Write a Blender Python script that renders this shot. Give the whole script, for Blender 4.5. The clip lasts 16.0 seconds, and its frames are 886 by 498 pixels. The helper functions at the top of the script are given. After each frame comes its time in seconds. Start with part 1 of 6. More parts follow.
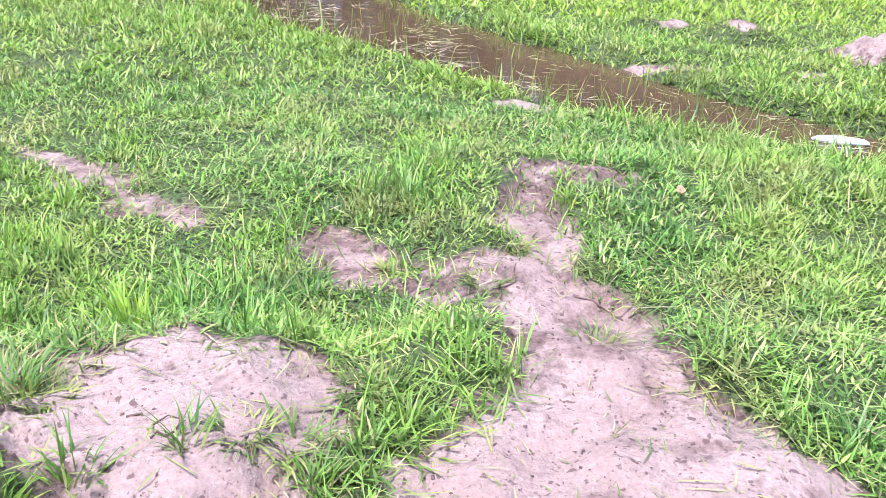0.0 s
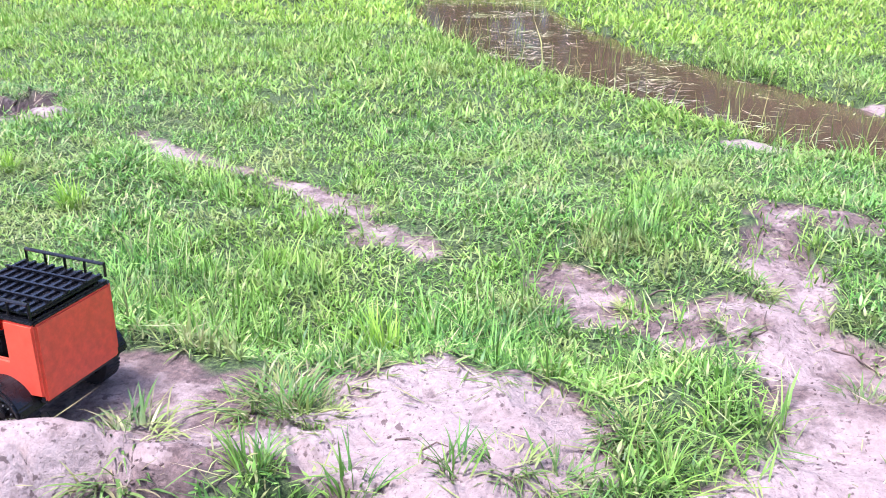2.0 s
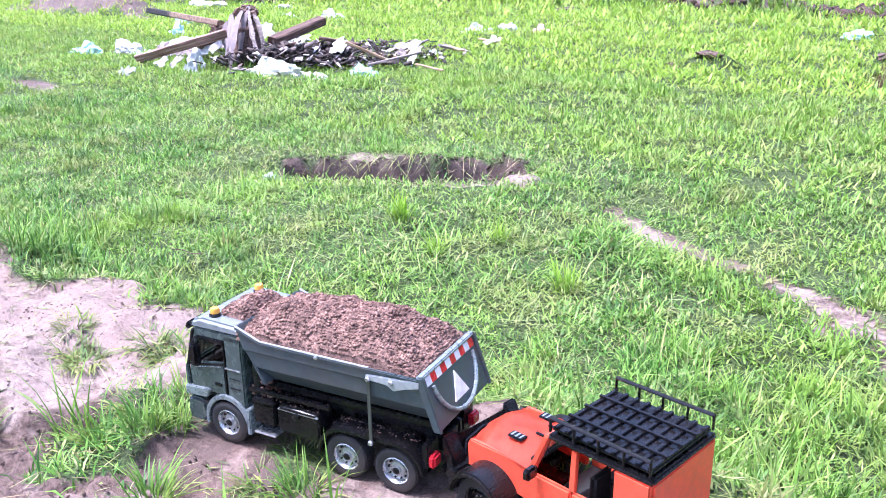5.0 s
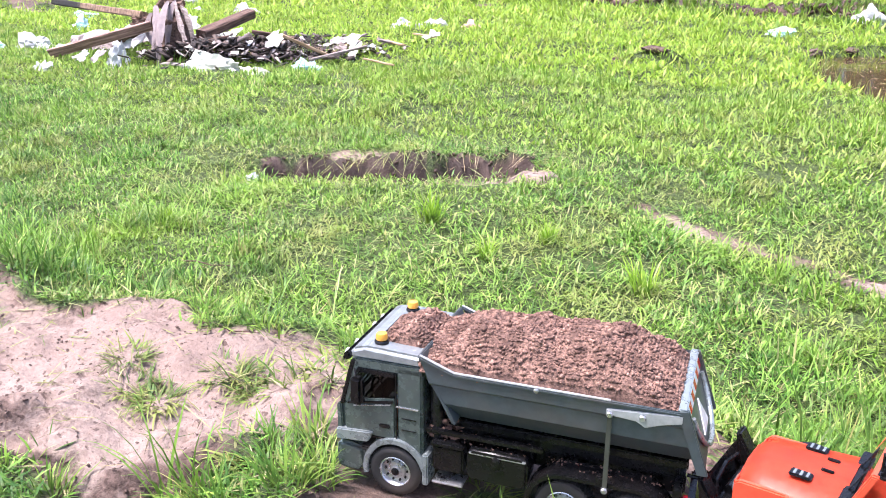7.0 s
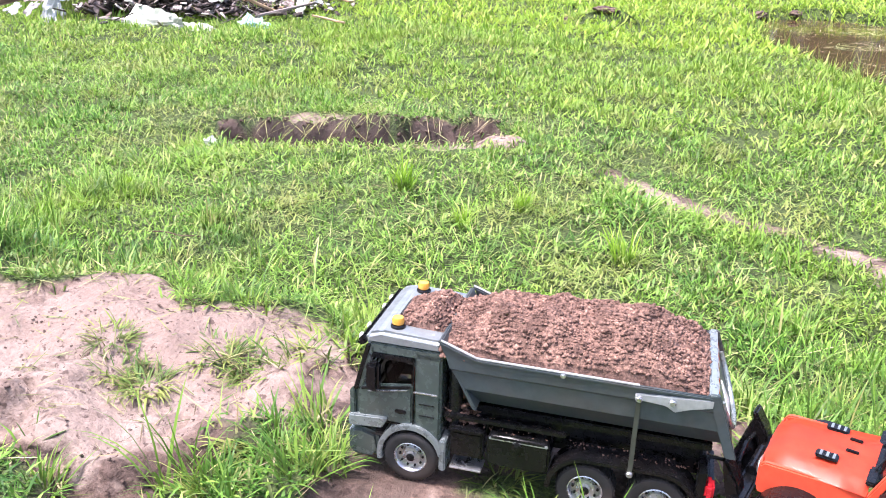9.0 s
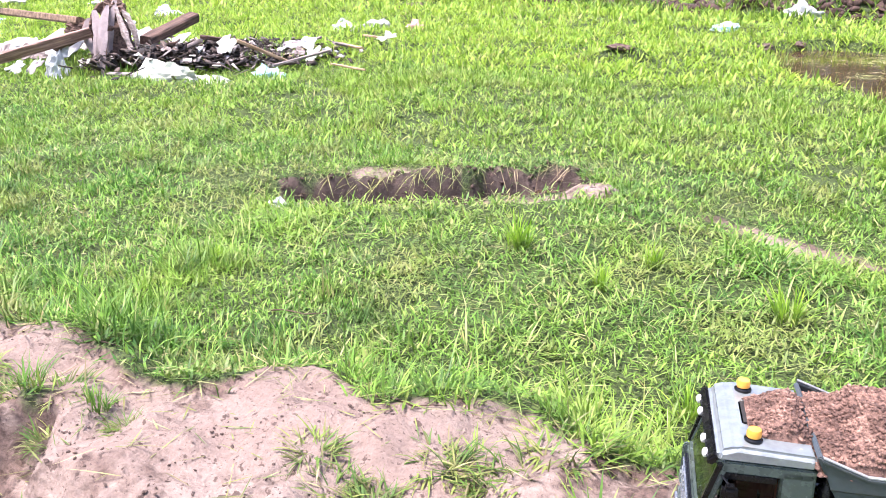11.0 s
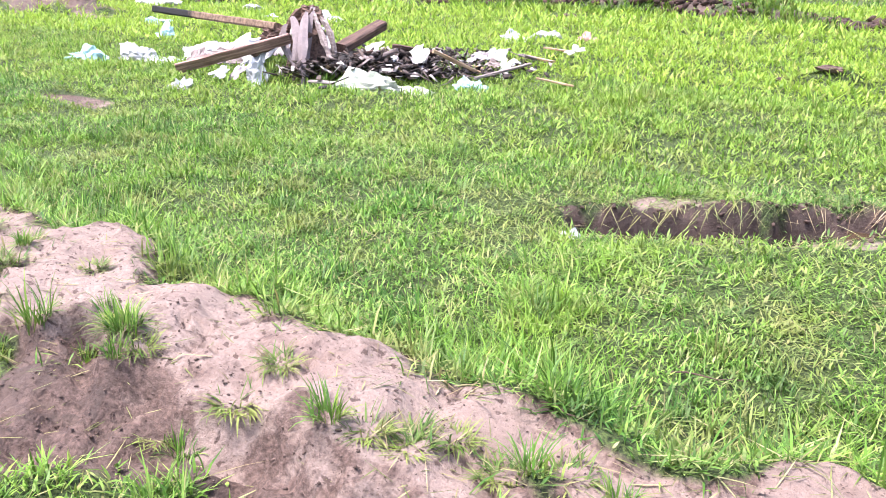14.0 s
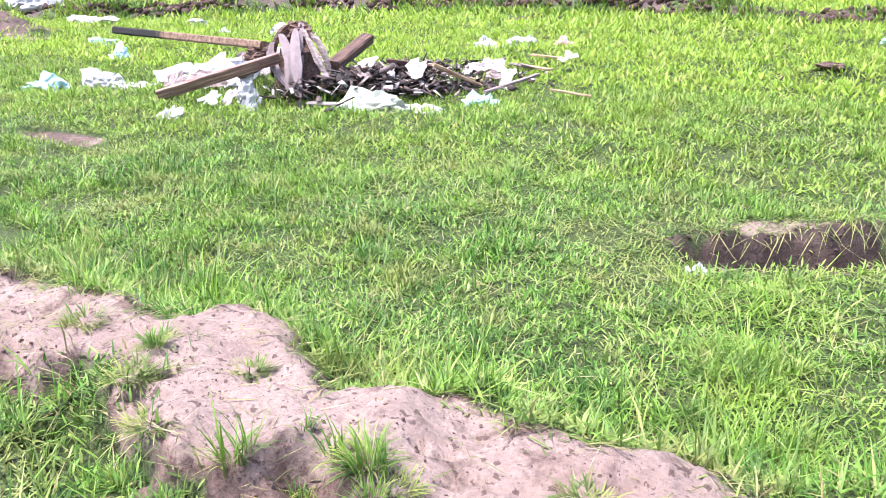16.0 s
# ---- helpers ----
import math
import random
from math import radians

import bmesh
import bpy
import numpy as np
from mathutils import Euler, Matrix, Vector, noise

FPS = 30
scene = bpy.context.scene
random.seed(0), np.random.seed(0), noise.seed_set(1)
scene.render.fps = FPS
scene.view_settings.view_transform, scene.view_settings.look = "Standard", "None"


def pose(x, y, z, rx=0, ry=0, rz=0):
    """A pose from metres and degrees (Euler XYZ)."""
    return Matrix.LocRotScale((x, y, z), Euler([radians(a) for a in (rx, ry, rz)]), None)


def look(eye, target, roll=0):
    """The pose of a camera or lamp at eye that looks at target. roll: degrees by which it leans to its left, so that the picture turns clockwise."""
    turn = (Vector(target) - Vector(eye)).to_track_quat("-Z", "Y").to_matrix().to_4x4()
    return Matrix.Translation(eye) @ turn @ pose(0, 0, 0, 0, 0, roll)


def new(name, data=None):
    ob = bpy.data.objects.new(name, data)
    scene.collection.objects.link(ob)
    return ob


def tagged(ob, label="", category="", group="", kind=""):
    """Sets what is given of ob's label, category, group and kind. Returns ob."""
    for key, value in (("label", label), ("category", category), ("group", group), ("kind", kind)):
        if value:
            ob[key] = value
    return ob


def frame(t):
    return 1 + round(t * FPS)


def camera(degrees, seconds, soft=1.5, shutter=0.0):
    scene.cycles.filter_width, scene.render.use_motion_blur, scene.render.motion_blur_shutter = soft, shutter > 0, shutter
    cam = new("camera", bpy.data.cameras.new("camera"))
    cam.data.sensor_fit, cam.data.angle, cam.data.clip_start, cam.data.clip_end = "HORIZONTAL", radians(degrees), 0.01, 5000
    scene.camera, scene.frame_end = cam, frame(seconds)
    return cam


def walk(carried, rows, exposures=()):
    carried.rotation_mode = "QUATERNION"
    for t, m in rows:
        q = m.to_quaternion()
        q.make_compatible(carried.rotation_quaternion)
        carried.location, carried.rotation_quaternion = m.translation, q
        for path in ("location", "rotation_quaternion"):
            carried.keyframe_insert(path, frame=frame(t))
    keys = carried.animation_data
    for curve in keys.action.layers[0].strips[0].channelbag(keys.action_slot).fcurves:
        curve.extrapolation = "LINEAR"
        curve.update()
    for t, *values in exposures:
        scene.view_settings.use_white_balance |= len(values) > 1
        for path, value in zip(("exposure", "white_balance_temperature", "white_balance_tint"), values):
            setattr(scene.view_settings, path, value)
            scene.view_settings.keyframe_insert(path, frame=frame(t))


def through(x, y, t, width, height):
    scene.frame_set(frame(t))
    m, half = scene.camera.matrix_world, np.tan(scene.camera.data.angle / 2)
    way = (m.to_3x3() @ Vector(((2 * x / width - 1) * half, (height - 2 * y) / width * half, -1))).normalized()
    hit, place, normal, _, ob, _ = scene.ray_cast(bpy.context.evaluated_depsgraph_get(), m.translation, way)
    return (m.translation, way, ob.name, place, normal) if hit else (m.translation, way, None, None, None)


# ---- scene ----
EXPOSURES = ((0.0, 1.66, 5600, 24), (2.0, 1.74, 5300, 25), (5.2, 1.88, 5350, 25), (7.3, 1.74, 6200, 20), (9.7, 1.78, 6200, 20), (12.5, 1.68, 6250, 18), (16.0, 1.68, 6000, 20))
cam = camera(53.53, 16.0, soft=0.9)
walk(cam, [
    (0, look((0.000, -0.000, 0.886), (-0.000, 1.820, 0.056), 3.99)),
    (0.5, look((-0.039, -0.000, 0.880), (-0.160, 1.818, 0.056), 2.60)),
    (1, look((-0.071, -0.001, 0.883), (-0.300, 1.813, 0.072), 1.74)),
    (1.5, look((-0.094, -0.007, 0.884), (-0.414, 1.800, 0.088), 1.32)),
    (2, look((-0.123, -0.019, 0.887), (-0.546, 1.776, 0.113), 1.24)),
    (2.5, look((-0.157, -0.028, 0.890), (-0.699, 1.745, 0.139), 1.16)),
    (3, look((-0.202, -0.026, 0.903), (-0.875, 1.710, 0.171), 1.14)),
    (3.5, look((-0.294, -0.043, 0.910), (-1.115, 1.636, 0.199), 0.98)),
    (4, look((-0.383, -0.068, 0.917), (-1.348, 1.541, 0.223), 0.65)),
    (4.5, look((-0.487, -0.035, 0.935), (-1.560, 1.509, 0.252), -0.02)),
    (5, look((-0.577, 0.034, 0.940), (-1.740, 1.516, 0.270), -0.81)),
    (5.2, look((-0.637, 0.023, 0.932), (-1.824, 1.489, 0.268), -1.32)),
    (7.3, look((-1.146, -0.043, 0.864), (-2.049, 1.607, 0.184), 0.64)),
    (7.5, look((-1.151, -0.024, 0.866), (-2.029, 1.632, 0.169), 0.79)),
    (8, look((-1.180, -0.018, 0.877), (-1.989, 1.648, 0.121), 0.99)),
    (8.5, look((-1.223, -0.039, 0.884), (-2.003, 1.636, 0.117), 0.84)),
    (9, look((-1.247, -0.052, 0.880), (-2.050, 1.616, 0.122), 1.69)),
    (9.5, look((-1.271, -0.061, 0.900), (-2.158, 1.581, 0.181), 1.22)),
    (9.7, look((-1.300, -0.065, 0.909), (-2.220, 1.572, 0.222), 0.68)),
    (11.8, look((-2.051, -0.049, 0.851), (-2.663, 1.726, 0.161), 0.70)),
    (12, look((-2.099, -0.068, 0.864), (-2.712, 1.704, 0.168), 1.27)),
    (12.5, look((-2.192, -0.108, 0.863), (-2.849, 1.647, 0.163), 2.12)),
    (13, look((-2.294, -0.137, 0.864), (-3.025, 1.590, 0.171), 2.11)),
    (13.5, look((-2.406, -0.172, 0.892), (-3.227, 1.522, 0.216), 1.62)),
    (14, look((-2.549, -0.147, 0.876), (-3.449, 1.511, 0.213), 1.07)),
    (14.5, look((-2.698, -0.113, 0.911), (-3.601, 1.537, 0.231), 1.22)),
    (15, look((-2.903, -0.132, 0.910), (-3.722, 1.557, 0.222), 1.03)),
    (15.5, look((-3.071, -0.140, 0.918), (-3.813, 1.591, 0.244), 0.20)),
    (16, look((-3.243, -0.091, 0.905), (-3.981, 1.647, 0.246), -0.60)),
], exposures=EXPOSURES)

# ---- light ----
world = bpy.data.worlds.new("sky")
scene.world = world
world.use_nodes = True
_wn = world.node_tree.nodes
_sky = _wn.new("ShaderNodeTexSky")
_sky.sky_type = "NISHITA"
_sky.sun_disc = False
_sky.sun_elevation, _sky.sun_rotation = radians(71), radians(228)
_sky.air_density, _sky.dust_density, _sky.ozone_density = 1.0, 4.0, 1.0
world.node_tree.links.new(_sky.outputs[0], _wn["Background"].inputs["Color"])
_wn["Background"].inputs["Strength"].default_value = 0.13
sun = new("sun", bpy.data.lights.new("sun", "SUN"))
sun.data.energy, sun.data.angle, sun.data.color = 2.45, radians(15), (1.0, 0.97, 0.93)
sun.matrix_world = look((-4.5, -1.2, 10), (-2, 1, 0))


# ---- materials ----
def shader(name):
    m = bpy.data.materials.new(name)
    m.use_nodes = True
    return m, m.node_tree.nodes, m.node_tree.links, m.node_tree.nodes["Principled BSDF"]


def noise_node(nodes, links, scale, detail=4.0, rough=0.6, coord="Object"):
    tc = nodes.new("ShaderNodeTexCoord")
    n = nodes.new("ShaderNodeTexNoise")
    n.inputs["Scale"].default_value, n.inputs["Detail"].default_value, n.inputs["Roughness"].default_value = scale, detail, rough
    links.new(tc.outputs[coord], n.inputs["Vector"])
    return n.outputs["Fac"]


def ramp(nodes, links, fac, stops):
    r = nodes.new("ShaderNodeValToRGB")
    el = r.color_ramp.elements
    while len(el) < len(stops):
        el.new(0.5)
    for e, (p, c) in zip(el, stops):
        e.position, e.color = p, (*c, 1) if len(c) == 3 else c
    links.new(fac, r.inputs[0])
    return r.outputs[0]


def mix(nodes, links, fac, a, b, kind="MIX"):
    m = nodes.new("ShaderNodeMix")
    m.data_type, m.blend_type = "RGBA", kind
    for sock, v in ((m.inputs[0], fac), (m.inputs[6], a), (m.inputs[7], b)):
        if hasattr(v, "links"):
            links.new(v, sock)
        elif isinstance(v, (int, float)):
            sock.default_value = v
        else:
            sock.default_value = (*v, 1)
    return m.outputs[2]


def bump(nodes, links, bsdf, height, strength, distance=0.01):
    b = nodes.new("ShaderNodeBump")
    b.inputs["Strength"].default_value, b.inputs["Distance"].default_value = strength, distance
    links.new(height, b.inputs["Height"])
    links.new(b.outputs[0], bsdf.inputs["Normal"])


def plain(name, color, rough=0.5, metal=0.0, dirt=(0.2, 0.12, 0.08), dirty=0.25, scale=60.0, relief=0.15, dist=0.0015):
    """A worn surface: its colour, smudges at two scales, and dust."""
    m, n, l, b = shader(name)
    fine = noise_node(n, l, scale, 5, 0.65)
    broad = noise_node(n, l, scale * 0.12, 4, 0.6)
    tone = mix(n, l, ramp(n, l, fine, ((0.35, (0, 0, 0)), (0.7, (1, 1, 1)))), [c * 0.82 for c in color], [min(1, c * 1.12) for c in color])
    dust = ramp(n, l, broad, ((0.45, (0, 0, 0)), (0.75, (dirty, dirty, dirty))))
    l.new(mix(n, l, dust, tone, dirt), b.inputs["Base Color"])
    l.new(ramp(n, l, fine, ((0.3, (rough * 0.8,) * 3), (0.7, (min(1, rough * 1.25),) * 3))), b.inputs["Roughness"])
    b.inputs["Metallic"].default_value = metal
    bump(n, l, b, fine, relief, dist)
    return m


def ground_material():
    m, n, l, b = shader("mud_and_turf_soil")
    at = n.new("ShaderNodeAttribute")
    at.attribute_name = "bare"
    broad = noise_node(n, l, 2.2, 5, 0.6)
    mid = noise_node(n, l, 14, 6, 0.65)
    fine = noise_node(n, l, 90, 6, 0.7)
    dry = mix(n, l, ramp(n, l, fine, ((0.35, (0, 0, 0)), (0.65, (1, 1, 1)))), (0.232, 0.17, 0.143), (0.338, 0.257, 0.217))
    wet = mix(n, l, ramp(n, l, fine, ((0.4, (0, 0, 0)), (0.6, (1, 1, 1)))), (0.06, 0.036, 0.028), (0.155, 0.1, 0.08))
    # mask of damp soil, with painted shade at turf edge and trench
    damp_and_shade = n.new("ShaderNodeAttribute")
    damp_and_shade.attribute_name = "damp_and_shade"
    patch = n.new("ShaderNodeMath")
    patch.operation = "ADD"
    l.new(mid, patch.inputs[0])
    l.new(damp_and_shade.outputs["Fac"], patch.inputs[1])
    soil = mix(n, l, ramp(n, l, patch.outputs[0], ((0.53, (0, 0, 0)), (0.72, (1, 1, 1)))), dry, wet)
    # darkest soil, reached in trench and bank; the trench's shade is in this colour
    soil = mix(n, l, ramp(n, l, patch.outputs[0], ((0.84, (0, 0, 0)), (1.02, (1, 1, 1)))), soil, (0.062, 0.041, 0.033))
    soil = mix(n, l, ramp(n, l, broad, ((0.35, (0.45,) * 3), (0.55, (0, 0, 0)))), soil, (0.2, 0.13, 0.105))
    speck = noise_node(n, l, 55, 3, 0.5)
    soil = mix(n, l, ramp(n, l, speck, ((0.62, (0, 0, 0)), (0.67, (0.8,) * 3))), soil, (0.07, 0.042, 0.034))
    grit = noise_node(n, l, 150, 2, 0.5)
    soil = mix(n, l, ramp(n, l, grit, ((0.64, (0, 0, 0)), (0.7, (0.6,) * 3))), soil, (0.06, 0.036, 0.03))
    # turf thatch, its tone lowered to hold the deep shade between blades
    shaded_thatch = mix(n, l, ramp(n, l, noise_node(n, l, 130, 3, 0.75), ((0.4, (0, 0, 0)), (0.6, (1, 1, 1)))), (0.018, 0.028, 0.008), (0.085, 0.12, 0.03))
    tone = mix(n, l, ramp(n, l, at.outputs["Fac"], ((0.35, (0, 0, 0)), (0.65, (1, 1, 1)))), shaded_thatch, soil)
    l.new(tone, b.inputs["Base Color"])
    l.new(ramp(n, l, patch.outputs[0], ((0.5, (0.85,) * 3), (0.8, (0.6,) * 3))), b.inputs["Roughness"])
    add = n.new("ShaderNodeMath")
    add.operation = "MULTIPLY_ADD"
    add.inputs[1].default_value = 0.35
    l.new(fine, add.inputs[0])
    l.new(mid, add.inputs[2])
    b.inputs["Specular IOR Level"].default_value = 0.35
    bump(n, l, b, add.outputs[0], 0.8, 0.02)
    return m


def leaf_material(name, stops, through=0.28, rough=0.48, patchy=1.0):
    """Leaves that differ one from another and, over a metre or a hand's width, patch from patch."""
    m, n, l, b = shader(name)
    geo = n.new("ShaderNodeNewGeometry")
    tone = ramp(n, l, geo.outputs["Random Per Island"], stops)
    broad = noise_node(n, l, 1.3, 4, 0.6)
    tone = mix(n, l, ramp(n, l, broad, ((0.4, (0, 0, 0)), (0.62, (0.55 * patchy,) * 3))), tone, (0.29, 0.43, 0.05))
    worn = noise_node(n, l, 3.1, 5, 0.7)
    tone = mix(n, l, ramp(n, l, worn, ((0.5, (0, 0, 0)), (0.64, (0.72 * patchy,) * 3))), tone, (0.3, 0.3, 0.1))
    mid = noise_node(n, l, 7.5, 5, 0.7)
    tone = mix(n, l, ramp(n, l, mid, ((0.36, (0.8 * patchy,) * 3), (0.5, (0, 0, 0)))), tone, (0.05, 0.13, 0.028))
    at = n.new("ShaderNodeAttribute")
    at.attribute_name = "along"
    tone = mix(n, l, ramp(n, l, at.outputs["Fac"], ((0.0, (0.6,) * 3), (0.35, (0, 0, 0)))), tone, (0.17, 0.17, 0.07))
    l.new(tone, b.inputs["Base Color"])
    b.inputs["Roughness"].default_value = rough
    b.inputs["Specular IOR Level"].default_value = 0.3
    tr = n.new("ShaderNodeBsdfTranslucent")
    l.new(tone, tr.inputs["Color"])
    mx = n.new("ShaderNodeMixShader")
    mx.inputs[0].default_value = through
    l.new(b.outputs[0], mx.inputs[1])
    l.new(tr.outputs[0], mx.inputs[2])
    l.new(mx.outputs[0], n["Material Output"].inputs["Surface"])
    return m


def water_material():
    m, n, l, b = shader("muddy_water")
    tone = mix(n, l, noise_node(n, l, 1.3, 4), (0.045, 0.028, 0.015), (0.1, 0.064, 0.037))
    l.new(tone, b.inputs["Base Color"])
    b.inputs["Roughness"].default_value = 0.06
    b.inputs["IOR"].default_value = 1.33
    b.inputs["Specular IOR Level"].default_value = 0.3
    bump(n, l, b, noise_node(n, l, 9, 3), 0.06, 0.02)
    return m


GROUND = ground_material()
GRASS = leaf_material("grass_blades", ((0.0, (0.03, 0.095, 0.014)), (0.35, (0.085, 0.22, 0.03)), (0.68, (0.2, 0.4, 0.06)), (0.86, (0.36, 0.56, 0.11)), (0.93, (0.42, 0.42, 0.19)), (1.0, (0.3, 0.24, 0.11))))
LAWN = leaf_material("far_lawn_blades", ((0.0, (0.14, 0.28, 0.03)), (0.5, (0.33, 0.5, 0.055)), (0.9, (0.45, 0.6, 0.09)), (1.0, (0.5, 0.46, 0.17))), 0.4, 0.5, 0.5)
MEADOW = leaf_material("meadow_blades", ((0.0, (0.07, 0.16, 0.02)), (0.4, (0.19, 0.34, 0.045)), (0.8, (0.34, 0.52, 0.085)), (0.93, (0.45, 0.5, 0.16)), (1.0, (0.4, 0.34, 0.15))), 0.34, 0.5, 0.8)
TUFT = leaf_material("tuft_leaves", ((0.0, (0.05, 0.13, 0.02)), (0.5, (0.11, 0.24, 0.035)), (0.9, (0.2, 0.33, 0.05)), (1.0, (0.42, 0.36, 0.16))))
STEM = leaf_material("lying_stems", ((0.0, (0.12, 0.25, 0.04)), (0.5, (0.24, 0.38, 0.08)), (0.85, (0.4, 0.42, 0.18)), (1.0, (0.3, 0.22, 0.12))), 0.15, 0.5, 0.3)
STRAW = leaf_material("dry_stems", ((0.0, (0.16, 0.10, 0.06)), (0.5, (0.38, 0.28, 0.17)), (1.0, (0.55, 0.45, 0.28))), 0.1, 0.7)
WATER = water_material()


# ---- terrain ----
class Lattice:
    """Smooth value noise on a random lattice."""

    def __init__(self, seed):
        self.v = np.random.default_rng(seed).random((256, 256))

    def __call__(self, x, y, scale):
        x, y = np.asarray(x) * scale + 71.3, np.asarray(y) * scale + 39.7
        i, j = np.floor(x).astype(int), np.floor(y).astype(int)
        u, w = x - i, y - j
        u, w = u * u * (3 - 2 * u), w * w * (3 - 2 * w)
        v = self.v
        a, b = v[i % 256, j % 256], v[(i + 1) % 256, j % 256]
        c, d = v[i % 256, (j + 1) % 256], v[(i + 1) % 256, (j + 1) % 256]
        return (a * (1 - u) + b * u) * (1 - w) + (c * (1 - u) + d * u) * w - 0.5


LAT = Lattice(5)


def fractal(x, y, scale, octaves=4):
    return sum(LAT(x + 13.1 * k, y - 7.7 * k, scale * 2.03**k) * 0.55**k for k in range(octaves))


def smooth(v, lo, hi):
    v = np.clip((v - lo) / (hi - lo), 0, 1)
    return v * v * (3 - 2 * v)


def chain(x, y, stops):
    """How deep a place lies inside a chain of round stops (x, y, radius): positive inside, in metres."""
    best = np.full(np.shape(x), -1e3)
    for (ax, ay, ar), (bx, by, br) in zip(stops, stops[1:]):
        dx, dy = bx - ax, by - ay
        s = np.clip(((x - ax) * dx + (y - ay) * dy) / (dx * dx + dy * dy + 1e-9), 0, 1)
        best = np.maximum(best, ar + (br - ar) * s - np.hypot(x - ax - s * dx, y - ay - s * dy))
    return best


def blob(x, y, cx, cy, rx, ry, turn=0.0):
    c, s = math.cos(radians(turn)), math.sin(radians(turn))
    u, v = (x - cx) * c + (y - cy) * s, (y - cy) * c - (x - cx) * s
    return 1 - np.hypot(u / rx, v / ry)


POND = ((3.6, 2.3, 0.5), (2.4, 2.8, 0.33), (1.5, 3.2, 0.24), (0.95, 3.62, 0.3), (0.55, 3.98, 0.37), (0.15, 4.42, 0.42), (-0.25, 4.8, 0.47), (-0.6, 5.2, 0.48), (-0.85, 5.65, 0.5), (-1.15, 6.15, 0.52), (-1.5, 6.9, 0.55), (-1.6, 7.7, 0.5))
GAP = ((-0.1, 0.8, 0.07), (-0.09, 0.95, 0.07), (-0.06, 1.2, 0.04), (0.0, 1.42, 0.09))
FORK = ((0.22, 0.95, 0.23), (0.25, 1.4, 0.17), (0.25, 1.62, 0.15), (0.2, 1.78, 0.11), (0.25, 1.95, 0.08), (0.23, 2.2, 0.085), (0.26, 2.45, 0.11), (0.45, 2.42, 0.085))
ARM = ((0.2, 1.75, 0.13), (0.0, 1.8, 0.11), (-0.15, 1.86, 0.115), (-0.27, 1.97, 0.11))
TRAIL = ((-2.0, 2.9, 0.03), (-1.8, 2.75, 0.045), (-1.5, 2.6, 0.06), (-1.25, 2.52, 0.075), (-1.05, 2.38, 0.08), (-0.85, 2.22, 0.075), (-0.69, 2.13, 0.06))
TRENCH = ((-3.54, 2.74, 0.07), (-3.35, 2.78, 0.13), (-3.1, 2.82, 0.16), (-2.9, 2.87, 0.15), (-2.72, 3.0, 0.12), (-2.57, 3.06, 0.07))
LEDGE = ((-3.5, 2.63, 0.035), (-3.1, 2.64, 0.04), (-2.8, 2.71, 0.04), (-2.5, 2.89, 0.03))
RIM = ((-3.6, 2.84, 0.02), (-3.45, 2.95, 0.022), (-3.2, 2.99, 0.008), (-2.9, 3.03, 0.008), (-2.7, 3.14, 0.012))
BANK = ((-17.0, 8.4, 0.5), (-12.2, 9.1, 0.4), (-10.4, 10.5, 0.35), (-8.1, 11.75, 0.35), (-5.8, 11.85, 0.4), (-4.3, 11.45, 0.4), (-2.5, 10.8, 0.4), (0.5, 9.9, 0.4), (7.0, 9.0, 0.5))
WHEELTRACK = ((-1.81, 0.96, 0.12), (-1.3, 1.06, 0.13), (-0.8, 1.12, 0.12))
# the mud strip: (x, y) of its field side, (x, y) of the broken camera side, and (x, z) of its back
FIELD_SIDE = ((-8, 1.6), (-5.1, 1.44), (-4.7, 1.41), (-4.6, 1.33), (-4.45, 1.3), (-4.34, 1.41), (-4.24, 1.36), (-4.1, 1.26), (-4.0, 1.14), (-3.9, 1.17), (-3.76, 1.22), (-3.6, 1.15), (-3.3, 1.11), (-3.1, 1.17), (-2.95, 1.11), (-2.85, 1.07), (-2.75, 1.1), (-2.66, 1.19), (-2.6, 1.25), (-2.49, 1.19), (-2.4, 1.17), (-2.22, 1.27), (-2.1, 1.24), (-2.0, 1.14), (-1.75, 1.2), (-1.65, 1.15), (-1.56, 1.19), (-1.37, 1.33), (-1.28, 1.3), (-1.16, 1.22), (-1.05, 1.25), (-0.85, 1.2), (-0.63, 1.25), (-0.52, 1.29), (-0.44, 1.35), (-0.38, 1.3), (-0.09, 1.28), (0.4, 1.32))
CAMERA_SIDE = ((-8, 1.1), (-4.6, 1.06), (-4.4, 0.97), (-4.2, 0.86), (-4.0, 0.84), (-3.92, 0.94), (-3.8, 0.88), (-3.55, 0.77), (-3.35, 0.84), (-3.1, 0.8), (-2.9, 0.86), (-2.5, 0.73), (-2.2, 0.74), (-2.02, 0.9), (-1.7, 0.92), (-1.45, 0.88), (-1.25, 0.94), (-1.0, 0.8), (-0.62, 0.93), (-0.4, 0.82), (0.4, 0.75))
BACK = ((-8, 0.1), (-4.6, 0.135), (-3.9, 0.152), (-3.4, 0.14), (-3.0, 0.115), (-2.5, 0.092), (-2.2, 0.1), (-1.8, 0.095), (-1.3, 0.1), (-1.0, 0.115), (-0.6, 0.108), (-0.3, 0.11), (0.0, 0.085), (0.4, 0.06), (0.9, 0.04))


def along(x, stops):
    return np.interp(x, [a for a, _ in stops], [b for _, b in stops])


def edge_of_strip(x):
    return along(x, FIELD_SIDE) + 0.03 * LAT(x, 0 * x + 3, 9.0) + 0.025 * LAT(x, 0 * x, 23.0)


def crust_edge(x):
    """The camera-side edge of the pale crust, where it breaks down to crumbled soil."""
    return along(x, CAMERA_SIDE) + 0.05 * LAT(x, 0 * x + 5, 9.0)


